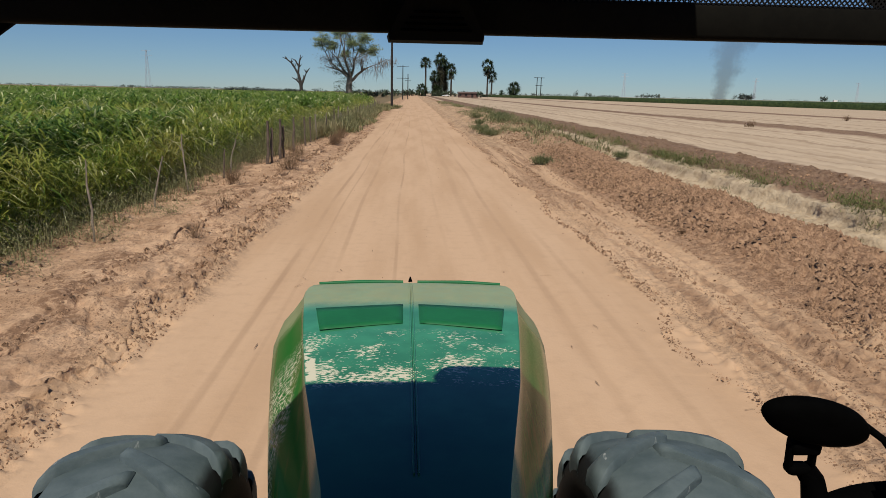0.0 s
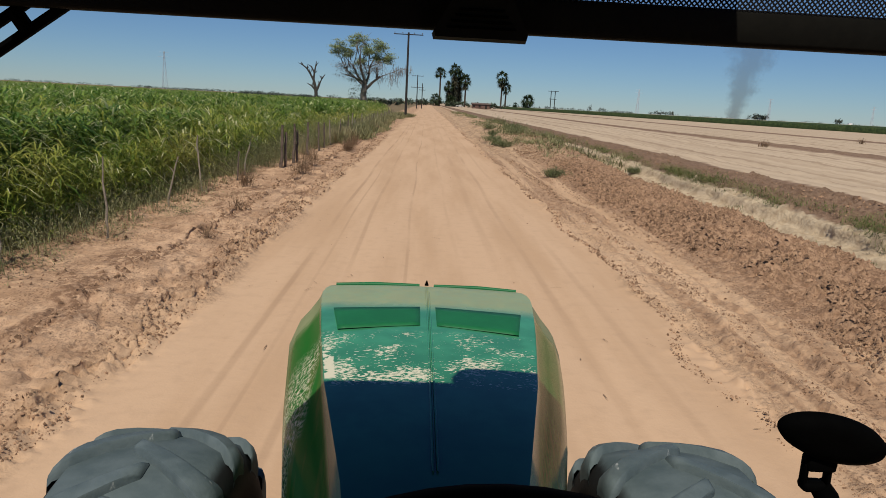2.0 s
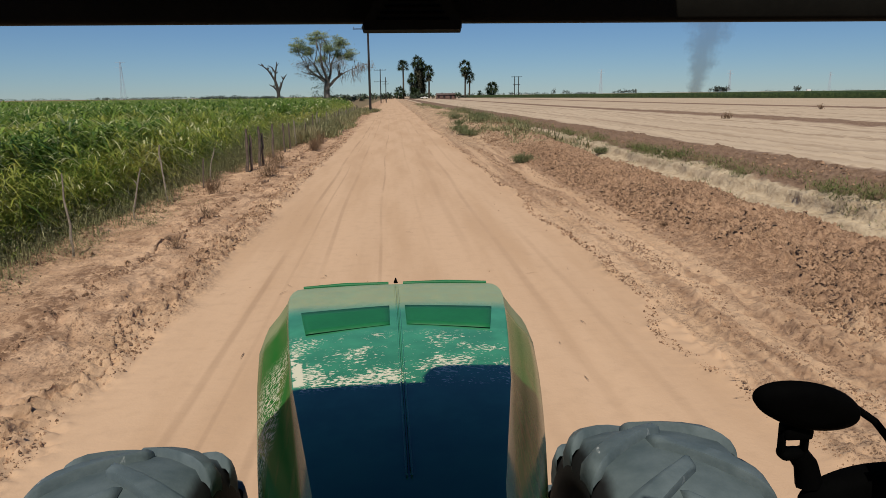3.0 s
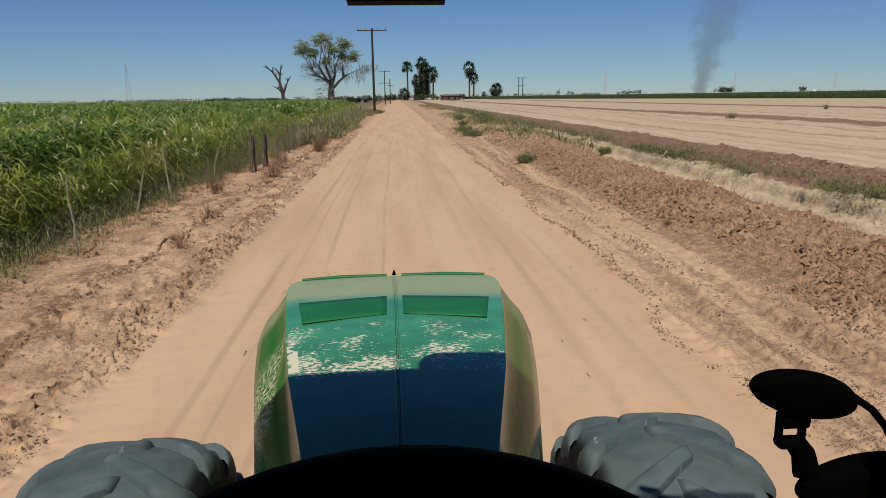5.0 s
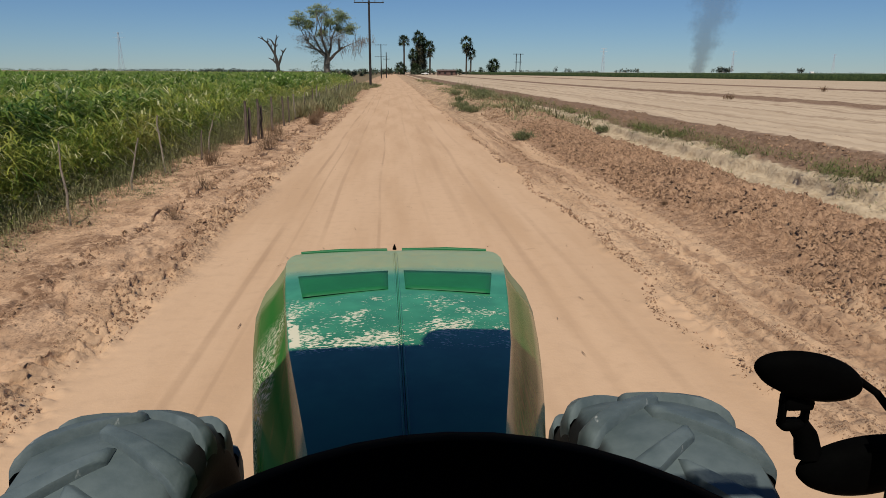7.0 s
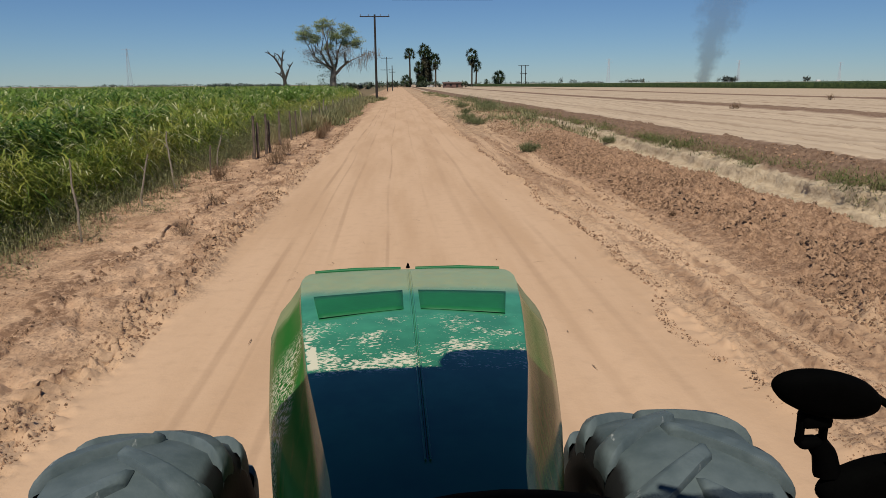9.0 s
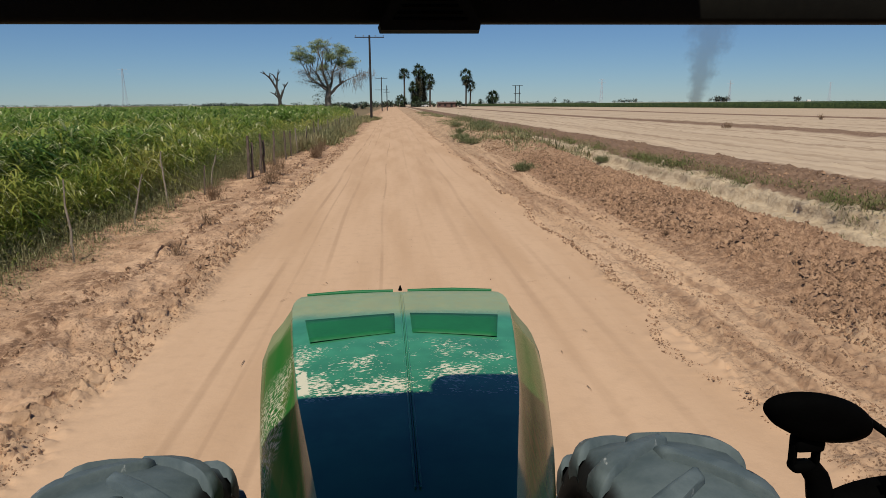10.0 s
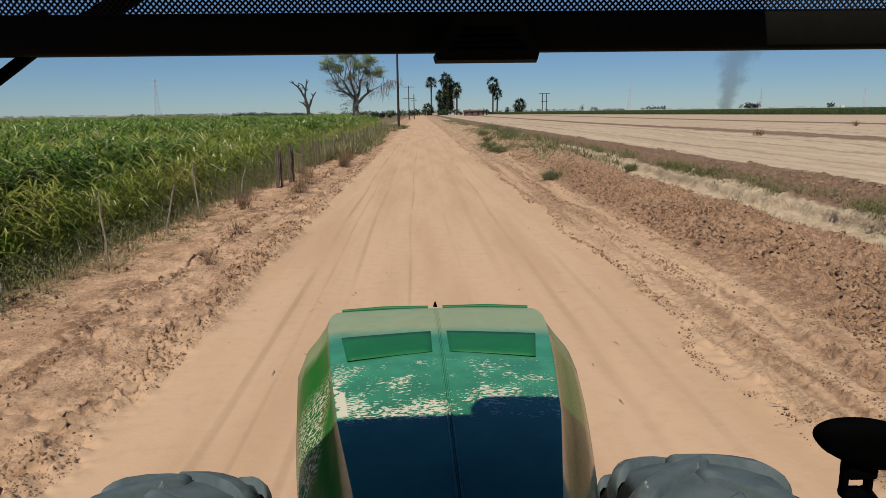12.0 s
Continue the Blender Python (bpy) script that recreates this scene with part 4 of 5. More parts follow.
# ---- clods and weeds ----
def lumps_mesh(pts, sizes, rng):
    """Angular clods, each bedded in the soil to its widest part."""
    base = np.array([(1.1, 0, -0.5), (-1.1, 0, -0.5), (0, 1.1, -0.5), (0, -1.1, -0.5), (0, 0, 1.1)], dtype=float)
    tri = np.array([(0, 2, 4), (2, 1, 4), (1, 3, 4), (3, 0, 4)])
    n = len(pts)
    v = base[None] * (1 + rng.normal(0, 0.18, (n, 5, 1))) * sizes[:, None, None] * rng.uniform(0.6, 1.3, (n, 1, 3)) * np.array([1, 1, 0.7])
    a = rng.uniform(0, 6.283, (n, 1))
    x, y = v[:, :, 0].copy(), v[:, :, 1].copy()
    v[:, :, 0], v[:, :, 1] = x * np.cos(a) - y * np.sin(a), x * np.sin(a) + y * np.cos(a)
    v = v + rng.normal(0, 0.18, (n, 5, 3)) * sizes[:, None, None] + pts[:, None]
    f = tri[None] + (np.arange(n) * 5)[:, None, None]
    return v.reshape(-1, 3), f.reshape(-1, 3)


def scatter(name, label, bands, seed, mat):
    rng = np.random.default_rng(seed)
    pts, sizes = [], []
    for x0, x1, y0, y1, n, s0, s1, wob in bands:
        y = y0 * (y1 / y0) ** rng.random(n)
        x = rng.uniform(x0, x1, n)
        if wob < 0:
            x = x - 0.13 * grid_noise(y * 0, y * 0.4, 5) - 0.05 * grid_noise(y * 0, y * 2.6, 6)
        elif wob > 0:
            x = x - 0.25 * grid_noise(y * 0, y * 0.4, 9)
        keep = grid_noise(x * 1.1, y * 0.7, seed + 2, 3) > rng.uniform(-0.9, 0.8, n)
        x, y = x[keep], y[keep]
        s = (s0 + (s1 - s0) * rng.random(len(x)) ** 3) * (0.42 + 0.58 * step(y, 4, 14))
        pts.append(np.stack([x, y, height(x, y) + s * 0.15], 1))
        sizes.append(s)
    v, f = lumps_mesh(np.concatenate(pts), np.concatenate(sizes), rng)
    return tagged(new(name, mesh_from(name, v, f, mat)), label, "clods", kind="stuff")


scatter("bank_clods", "dry brown clods crumbled along the bank", [(-3.1, -2.6, 3.2, 50, 24000, 0.005, 0.040, -1), (-3.86, -3.66, 3.5, 60, 8000, 0.006, 0.06, -1), (-5.0, -3.0, 4, 50, 5000, 0.006, 0.05, -1), (-5.5, -4.95, 4, 50, 6000, 0.006, 0.055, -1)], 51, CLOD)
scatter("verge_clods", "dry brown clods on the tilled verge", [(4.9, 7.0, 4, 48, 80000, 0.009, 0.052, 1), (6.8, 8.4, 4, 45, 26000, 0.008, 0.042, 1), (3.02, 3.2, 3, 60, 9000, 0.006, 0.036, 1), (3.75, 4.05, 3, 50, 9000, 0.006, 0.038, 1), (4.5, 4.75, 3, 50, 6000, 0.006, 0.036, 1), (3.4, 5.0, 3, 50, 5000, 0.005, 0.024, 1), (7.9, 9.2, 5, 50, 2500, 0.008, 0.045, 1), (10.4, 14.0, 8, 70, 8000, 0.014, 0.065, 1)], 52, CLOD)
scatter("road_pebbles", "scattered small pebbles and crumbs on the road", [(-2.5, 3.0, 2.5, 40, 260, 0.006, 0.02, 0)], 53, CLOD)


def tufts(x, y, tall, n, spread, width, rng, lean=(0.1, 0.7), droop=(0.0, 0.6), seg=2, lift=0.0, short=1.0):
    """Roots and blades for many small plants."""
    k = len(x)
    xr, yr = np.repeat(x, n), np.repeat(y, n)
    hh = np.repeat(tall, n)
    roots = np.stack([xr + rng.normal(0, 1, k * n) * np.repeat(spread, n), yr + rng.normal(0, 1, k * n) * np.repeat(spread, n), np.repeat(height(x, y), n) - 0.02 + hh * lift * rng.random(k * n)], 1)
    return blades(roots, short * hh * rng.uniform(0.45, 1.0, k * n) * (1 - 0.5 * lift), width * rng.uniform(0.6, 1.4, k * n), rng.uniform(0, 6.283, k * n), rng.uniform(*lean, k * n), rng.uniform(*droop, k * n), seg)


def build_weeds():
    rng = np.random.default_rng(61)
    pieces = []
    for y0, y1, n, k, w in ((4, 40, 2200, 46, 0.028), (40, 110, 1500, 14, 0.066)):
        y = rng.uniform(y0, y1, n)
        x = -4.85 - 1.75 * rng.random(n) ** 0.85 + 0.25 * grid_noise(y * 0, y * 0.5, 62)
        thin = step(y, 14, 26)
        keep = rng.random(n) < 0.55 + 0.45 * thin + 0.4 * (x < -6.1)
        x, y = x[keep], y[keep]
        tall = (0.75 + 0.5 * rng.random(len(x))) * (0.7 + 0.45 * step(-x, 5.0, 6.5)) * (0.55 + 0.45 * step(y, 12, 28))
        pieces.append(tufts(x, y, tall, k, 0.13 + 0.08 * rng.random(len(x)), w, rng, (0.1, 1.7), (0, 0.6), 1, 0.95, 0.24))
        pieces.append(tufts(x, y, tall * 1.05, 5, np.full(len(x), 0.06), w * 0.5, rng, (0.0, 0.5), (0, 0.2), 2))
    y = rng.uniform(3, 16, 260)
    x = -4.4 - 2.0 * rng.random(260) + 0.35 * grid_noise(y * 0, y * 0.35, 68)
    pieces.append(tufts(x, y, 0.16 + 0.45 * rng.random(260) * step(-x, 4.2, 5.2), 60, np.full(260, 0.12), 0.013, rng, (0.1, 1.6), (0, 0.5), 2, 0.9, 0.35))
    v, f = join(pieces)
    tagged(new("fence_weeds", mesh_from("fence_weeds", v, f, WEED)), "dusty grey-green weeds grown along the fence", "weeds", kind="stuff")
    # tall dusty weeds crowding the bank towards the pole
    n = 1300
    y = 36 * (122 / 36) ** rng.random(n)
    x = -3.3 - 2.2 * rng.random(n) ** 0.9 + 0.45 * grid_noise(y * 0, y * 0.16, 63) + 1.5 * step(y, 98, 116) - 0.5 * (1 - step(y, 36, 50))
    tall = (0.55 + 0.55 * rng.random(n)) * (0.6 + 0.4 * step(-x, 3.0, 4.2))
    a = tufts(x, y, tall, 16, np.full(n, 0.16), 0.05, rng, (0.0, 0.8), (0, 0.4), 2, 0.35)
    tagged(new("bank_weeds", mesh_from("bank_weeds", a[0], a[1], WEED)), "tall dusty grey-green weeds crowding the bank", "weeds", kind="stuff")
    # weeds over the sandy hump on the other side
    n = 900
    y = 33 * (170 / 33) ** rng.random(n)
    x = 5.2 + 4.4 * rng.random(n) + 0.6 * grid_noise(y * 0, y * 0.1, 64)
    keep = grid_noise(x * 0.35, y * 0.16, 67, 3) > rng.uniform(-0.5, 1.0, n) - 0.45 * step(x, 7, 9)
    x, y = x[keep], y[keep]
    a = tufts(x, y, (0.25 + 0.45 * rng.random(len(x))) * (0.6 + 0.4 * step(x, 5, 7)), 26, 0.16 + 0.1 * rng.random(len(x)), 0.045, rng, (0.1, 1.2), (0, 0.6), 2, 0.4)
    tagged(new("hump_weeds", mesh_from("hump_weeds", a[0], a[1], WEED)), "grey-green weeds scattered over the sandy hump", "weeds", kind="stuff")
    # yellower grass at the foot of the crop
    y = 3.5 * (90 / 3.5) ** rng.random(1500)
    x = -5.7 - 1.3 * rng.random(1500)
    v, f = tufts(x, y, 0.8 + 0.7 * rng.random(1500), 18, np.full(1500, 0.14), 0.022, rng, (0.2, 1.3), (0.3, 1.0), 2, 0.85, 0.42)
    tagged(new("edge_grass", mesh_from("edge_grass", v, f, CROP)), "tall yellow-green grass at the foot of the crop", "grass", kind="stuff")
    # green weeds along the ditch
    n = 1500
    y = 7 * (110 / 7) ** rng.random(n)
    x = 10.25 + rng.normal(0, 0.30, n) - 0.25 * grid_noise(y * 0, y * 0.4, 9)
    keep = grid_noise(x * 0.3, y * 0.5, 66, 3) > rng.uniform(-0.55, 0.75, n)
    x, y = x[keep], y[keep]
    v, f = tufts(x, y, (0.20 + 0.26 * rng.random(len(x))) * (0.85 + 0.4 * step(y, 25, 60)), 36, 0.13 + 0.05 * rng.random(len(x)), 0.03, rng, (0.3, 1.5), (0.0, 0.5), 1, 0.8)
    n = 220
    y2 = 5 * (60 / 5) ** rng.random(n)
    x2 = rng.uniform(8.0, 9.0, n)
    b = tufts(x2, y2, 0.10 + 0.18 * rng.random(n), 16, np.full(n, 0.07), 0.014, rng, (0.1, 1.1), (0, 0.6), 2, 0.2)
    v, f = join([(v, f), b])
    tagged(new("ditch_weeds", mesh_from("ditch_weeds", v, f, FRESH)), "low green weeds growing along the dry ditch", "weeds", kind="stuff")


build_weeds()


PALEWEED = leaf_mat("pale_green_weed", (0.105, 0.13, 0.05), (0.21, 0.225, 0.105), (0.23, 0.22, 0.12), 0.25, 0.8)


def bush(at, tall, wide, mat, n=160, name="shrub", label="dry brown shrub rooted in the sandy bank", group="shrubs", width=0.008, lean=(0.0, 0.9), droop=(0.0, 0.35), lift=0.35):
    rng = np.random.default_rng(int(abs(at[0] * 131 + at[1] * 17)) + 5)
    roots = np.stack([rng.normal(0, wide * 0.16, n), rng.normal(0, wide * 0.16, n), -0.02 + tall * lift * rng.random(n)], 1)
    v, f = blades(roots, tall * rng.uniform(0.4, 0.95, n), np.full(n, width), rng.uniform(0, 6.283, n), rng.uniform(*lean, n), rng.uniform(*droop, n), 3)
    tips = v[rng.integers(0, len(v), n * 3)]
    v2, f2 = blades(tips, rng.uniform(0.05, 0.16, n * 3) * tall * 1.6, np.full(n * 3, width * 1.3), rng.uniform(0, 6.283, n * 3), rng.uniform(0.1, 1.2, n * 3), rng.uniform(0, 0.3, n * 3), 2)
    vv, ff = join([(v, f), (v2, f2)])
    ob = new(name, mesh_from(name, vv, ff, mat))
    ob.location = (at[0], at[1], lay(*at))
    return tagged(ob, label, "shrub", group)


for x, y, t, w in ((-3.75, 14.2, 0.36, 0.5), (-3.55, 11.4, 0.28, 0.4), (-4.45, 17.6, 0.5, 0.7), (-3.84, 38.4, 0.55, 0.6), (-3.67, 34.5, 0.6, 0.8), (-3.65, 36.4, 0.5, 0.5), (-3.47, 32.3, 0.55, 0.7), (-3.86, 23.8, 0.7, 1.0), (-3.74, 21.4, 0.6, 1.0), (-3.55, 31.7, 0.5, 0.5), (-3.9, 42.5, 0.5, 0.6), (-3.7, 52.0, 0.6, 0.8), (-3.5, 61.0, 0.6, 0.7)):
    bush((x, y), t, w, DRY, 160 if y > 17 else 55)
for x, y, t, w in ((4.35, 45.2, 0.5, 1.3), (5.96, 47.2, 0.55, 1.6), (4.31, 42.3, 0.45, 0.9), (4.76, 49.7, 0.4, 0.8), (7.2, 59.5, 0.7, 1.8), (5.3, 59.2, 0.5, 1.2), (4.49, 39.9, 0.4, 0.8), (4.7, 25.3, 0.38, 0.8), (9.28, 43.5, 0.4, 0.9), (7.95, 8.3, 0.3, 0.9), (6.6, 54.0, 0.6, 1.6), (8.4, 66.0, 0.8, 2.0), (7.6, 76.0, 0.9, 2.2), (9.3, 31.0, 0.35, 0.8)):
    big = 1.4 if y > 38 else 1.15
    bush((x, y), t * big, w * big * 1.1, PALEWEED, 320, "weed_clump", "grey-green weed clump on the loose verge", "weed clumps", 0.016, (0.1, 1.2), (0.1, 0.7), 0.3)
for x, y, t in ((5.22, 38.1, 0.2), (6.1, 17.0, 0.16), (5.0, 12.5, 0.14), (30.0, 62.0, 0.7), (55.0, 88.0, 0.8)):
    bush((x, y), t, t * 1.6, DRY, 50, "dry_tuft", "small dry tuft on bare soil", "dry tufts", 0.008 if t < 0.5 else 0.04)


# ---- trees ----
def limb(bm, p, d, length, r, depth, rnd, tips, spread=0.6, droop=0.0, split=3):
    pts, q, rr = [Vector(p)], Vector(p), [r]
    d = Vector(d).normalized()
    for i in range(4):
        d = (d + Vector((rnd.uniform(-1, 1), rnd.uniform(-1, 1), rnd.uniform(-0.6, 0.8) - droop)) * 0.16).normalized()
        q = q + d * (length / 4)
        pts.append(q.copy())
        rr.append(r * (1 - 0.13 * (i + 1)))
    tube(bm, pts, rr, 6 if depth > 1 else 4)
    if depth == 0:
        tips.append((q.copy(), d.copy()))
        return
    for _ in range(split):
        side = Vector((rnd.uniform(-1, 1), rnd.uniform(-1, 1), rnd.uniform(-0.3, 0.9)))
        limb(bm, pts[rnd.choice((2, 3, 4))], d + side * spread, length * rnd.uniform(0.6, 0.85), rr[-1] * 0.72, depth - 1, rnd, tips, spread, droop, split)
    tips.append((q.copy(), d.copy()))


def leaf_cloud(name, centres, radius, n, size, mat, parent, rng, droop=0.3):
    c = np.array(centres)
    k = len(c)
    pts = np.repeat(c, n, 0) + rng.normal(0, 1, (k * n, 3)) * np.array([radius, radius, radius * 0.6])
    v, f = blades(pts, size * rng.uniform(0.7, 1.5, k * n), size * rng.uniform(0.5, 0.9, k * n), rng.uniform(0, 6.283, k * n), rng.uniform(0.2, 1.5, k * n), np.full(k * n, droop), 2)
    ob = new(name, mesh_from(name, v, f, mat))
    ob.parent = parent
    return ob


TREELEAF = leaf_mat("cottonwood_leaf", (0.28, 0.34, 0.17), (0.50, 0.55, 0.30), (0.45, 0.47, 0.28), 0.5, 0.6)
TWIG = leaf_mat("grey_dead_twigs", (0.17, 0.14, 0.12), (0.27, 0.23, 0.19), (0.22, 0.19, 0.15), 0.1, 0.9)
PALMLEAF = leaf_mat("palm_frond", (0.03, 0.055, 0.022), (0.07, 0.10, 0.035), (0.06, 0.08, 0.035), 0.15, 0.6)
SKIRT = leaf_mat("dead_palm_frond", (0.06, 0.06, 0.035), (0.11, 0.10, 0.06), (0.10, 0.09, 0.05), 0.1, 0.9)
# haze painted into the leaf colours: strong in this one, slight in the next
HAZELEAF = leaf_mat("haze_tinted_far_leaf", (0.13, 0.165, 0.15), (0.19, 0.225, 0.20), (0.18, 0.21, 0.19), 0.1, 0.9)
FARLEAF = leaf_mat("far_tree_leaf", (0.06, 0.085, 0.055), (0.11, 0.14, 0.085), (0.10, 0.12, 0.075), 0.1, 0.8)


def cottonwood(at):
    rnd, rng = random.Random(8), np.random.default_rng(8)
    ob = thing("cottonwood_tree", "tall half-bare cottonwood with pale green crown and hanging dead branches", "tree", at)
    ob.scale = (1.5, 1.3, 1.03)
    bm, tips, dead = bmesh.new(), [], []
    tube(bm, [(0, 0, -1), (-0.2, 0, 4), (0.1, 0, 8)], [1.1, 0.85, 0.75], 10)
    for d, l, dp in (((-0.45, 0.2, 1.0), 8.5, 2), ((0.05, -0.2, 1.2), 9.0, 2), ((0.35, 0.3, 1.0), 8.0, 2), ((-0.75, -0.1, 0.8), 7.5, 2)):
        limb(bm, (0.1, 0, 7.6), d, l, 0.46, dp, rnd, tips, 0.55, 0.05, 3)
    limb(bm, (0.2, 0, 6.0), (0.75, 0, 0.8), 7.0, 0.6, 2, rnd, dead, 0.5, 0.25, 3)
    limb(bm, (-0.1, 0, 9.0), (-0.9, 0, 0.5), 6.0, 0.4, 1, rnd, dead, 0.5, 0.1, 3)
    # rounded lobes of thin foliage round the ends of the limbs
    lobes = [(-7.4, 21.6, 3.9), (-1.9, 24.8, 4.2), (3.7, 22.6, 3.9), (6.6, 18.0, 3.0), (0.7, 21.0, 2.8), (-1.1, 16.6, 2.4), (-4.6, 20.0, 2.4), (3.4, 18.4, 2.0)]
    for lx, lz, lr in lobes:
        near = sorted(tips, key=lambda q: (q[0] - Vector((lx, 0, lz - 2))).length)[:3]
        for base, d in near:
            end = Vector((lx + rnd.uniform(-0.4, 0.4) * lr, rnd.uniform(-1, 1), lz + rnd.uniform(-0.3, 0.5) * lr))
            tube(bm, [base, base.lerp(end, 0.6) + Vector((0, 0, 0.3)), end], [0.16, 0.11, 0.05], 4)
    part("trunk", bm, BARK, ob, "grey forked trunk and limbs")
    clumps = []
    for lx, lz, lr in lobes:
        for _ in range(int(10 * lr)):
            g = Vector((rnd.gauss(0, 1), rnd.gauss(0, 1), rnd.gauss(0, 1))).normalized() * lr * rnd.uniform(0.35, 1.0)
            clumps.append((lx + g.x / 1.5, g.y / 1.3, lz + 0.85 * g.z))
    leaf_cloud("crown", clumps, 0.55, 60, 0.40, TREELEAF, ob, rng, 0.4)
    low = [t for t, d in tips if t.z <= 17] + [t for t, d in dead] + [Vector((-5.8 + rnd.uniform(-1.6, 1.6), 0, 16.2 + rnd.uniform(-1.2, 1.2))) for _ in range(10)] + [Vector((rnd.uniform(-2.5, 1.5), 0, 14.5 + rnd.uniform(-2, 2))) for _ in range(8)]
    mass = leaf_cloud("dead_twig_mass", [t - Vector((0, 0, 1.0)) for t in low], 1.1, 34, 0.5, TWIG, ob, rng, 1.1)
    tagged(mass, "hanging mass of grey dead twigs", kind="stuff")
    c = np.array([t for t, d in dead if t.x > 4] + [Vector((8, 0, 11))])
    n = 30
    roots = np.repeat(c, n, 0) + rng.normal(0, 0.9, (len(c) * n, 3))
    m = len(roots)
    v, f = blades(roots, rng.uniform(2.0, 5.0, m), np.full(m, 0.10), rng.uniform(0, 6.283, m), rng.uniform(2.5, 3.1, m), np.zeros(m), 3)
    o2 = new("hanging_twig_mass", mesh_from("hanging_twig_mass", v, f, TWIG))
    o2.parent = ob
    leaf_cloud("ivy", [(-0.6 + rnd.uniform(-0.8, 0.8), 0, 1.5 + 1.0 * i) for i in range(12)] + [(-3.0 + rnd.uniform(-0.7, 0.7), 0, 11 + rnd.uniform(-2, 2)) for i in range(6)] + [(-3.4, 0, 4.0), (-3.2, 0, 2.5), (-2.8, 0, 6)], 0.75, 60, 0.45, FARLEAF, ob, rng, 0.5)


cottonwood((-26.4, 300, 0))


def dead_tree(at):
    rnd = random.Random(3)
    ob = thing("dead_tree", "bare dead tree with a few broken limbs", "tree", at)
    bm = bmesh.new()
    tube(bm, [(0, 0, -1), (0.1, 0, 3.5), (-0.3, 0, 6.0), (-0.9, 0, 8.5)], [0.85, 0.65, 0.6, 0.45], 9)
    tube(bm, [(0.2, 0, 4.2), (1.3, 0, 7.0), (2.2, 0, 9.0), (3.4, 0.2, 10.6)], [0.5, 0.42, 0.3, 0.12], 7)
    tube(bm, [(-0.9, 0, 8.3), (-0.6, 0, 11.0), (-0.2, 0, 13.2), (0.1, 0, 15.2)], [0.42, 0.32, 0.25, 0.1], 7)
    tube(bm, [(-0.8, 0, 8.2), (-2.2, 0.3, 10.6), (-3.4, 0.2, 12.4), (-5.0, 0, 13.6), (-6.6, 0, 14.3)], [0.42, 0.36, 0.3, 0.2, 0.08], 7)
    tube(bm, [(-0.6, 0, 11.0), (-1.8, 0, 13.2), (-3.0, 0, 13.8)], [0.35, 0.25, 0.1], 6)
    tube(bm, [(-0.1, 0, 4.6), (-1.6, 0, 6.2), (-3.2, 0, 7.0)], [0.4, 0.3, 0.12], 6)
    part("trunk", bm, DEADBARK, ob)
    bm = bmesh.new()
    for px, pz in ((-5.0, 13.6), (-3.4, 12.4), (-2.2, 10.6), (-0.6, 11.0), (-0.2, 13.2), (2.2, 9.0), (1.3, 7.0), (-0.9, 8.5), (-1.6, 6.2)):
        for _ in range(3):
            p = Vector((px, 0, pz))
            q = p + Vector((rnd.uniform(-0.9, 0.9), 0, rnd.uniform(0.1, 1.1)))
            tube(bm, [p, q, q + Vector((rnd.uniform(-0.6, 0.6), 0, rnd.uniform(0.0, 0.9)))], [0.2, 0.12, 0.05], 4)
    tagged(part("stubs", bm, DEADBARK, ob), "short broken stubs on the limbs", kind="stuff")


dead_tree((-42.0, 271, 0))


def palm(at, tall, crown, skirt, name="fan_palm", label="tall fan palm with a dark shaggy crown", fronds=80):
    rng = np.random.default_rng(int(abs(at[0]) * 7 + tall))
    ob = thing(name, label, "palm", at, "palms")
    bm = bmesh.new()
    tube(bm, [(0, 0, -0.5), (0.15, 0, tall * 0.5), (0, 0, tall - crown * 0.5)], [0.75, 0.6, 0.55], 8)
    part("trunk", bm, PALMBARK, ob)
    n, k = fronds, 7
    root = np.array([(0, 0, tall - crown * 0.55)]) + rng.normal(0, 0.15, (n, 3))
    el = np.arcsin(rng.uniform(-0.75, 1.0, n))
    hd = rng.uniform(0, 6.283, n)
    ends = root + np.stack([np.cos(hd) * np.cos(el), np.sin(hd) * np.cos(el), np.sin(el)], 1) * crown * 0.34 * rng.uniform(0.7, 1.1, (n, 1))
    rr = np.repeat(ends, k, 0)
    m = n * k
    h2 = np.repeat(hd, k) + rng.normal(0, 0.8, m)
    v, f = blades(rr, crown * rng.uniform(0.16, 0.28, m), np.full(m, crown * 0.075), h2, np.pi / 2 - np.repeat(el, k) + rng.normal(0, 0.5, m), rng.uniform(0.1, 0.6, m), 2)
    c = new("crown", mesh_from("crown", v, f, PALMLEAF))
    c.parent = ob
    if skirt:
        m = int(90 * skirt)
        z = tall - crown * 0.9 - rng.uniform(0, skirt, m)
        hd = rng.uniform(0, 6.283, m)
        rt = np.stack([np.cos(hd) * 0.4, np.sin(hd) * 0.4, z], 1)
        v, f = blades(rt, crown * rng.uniform(0.18, 0.34, m), np.full(m, crown * 0.08), hd, rng.uniform(0.9, 2.2, m), rng.uniform(0.2, 0.7, m), 2)
        c = new("dead_skirt", mesh_from("dead_skirt", v, f, SKIRT))
        c.parent = ob
    return ob


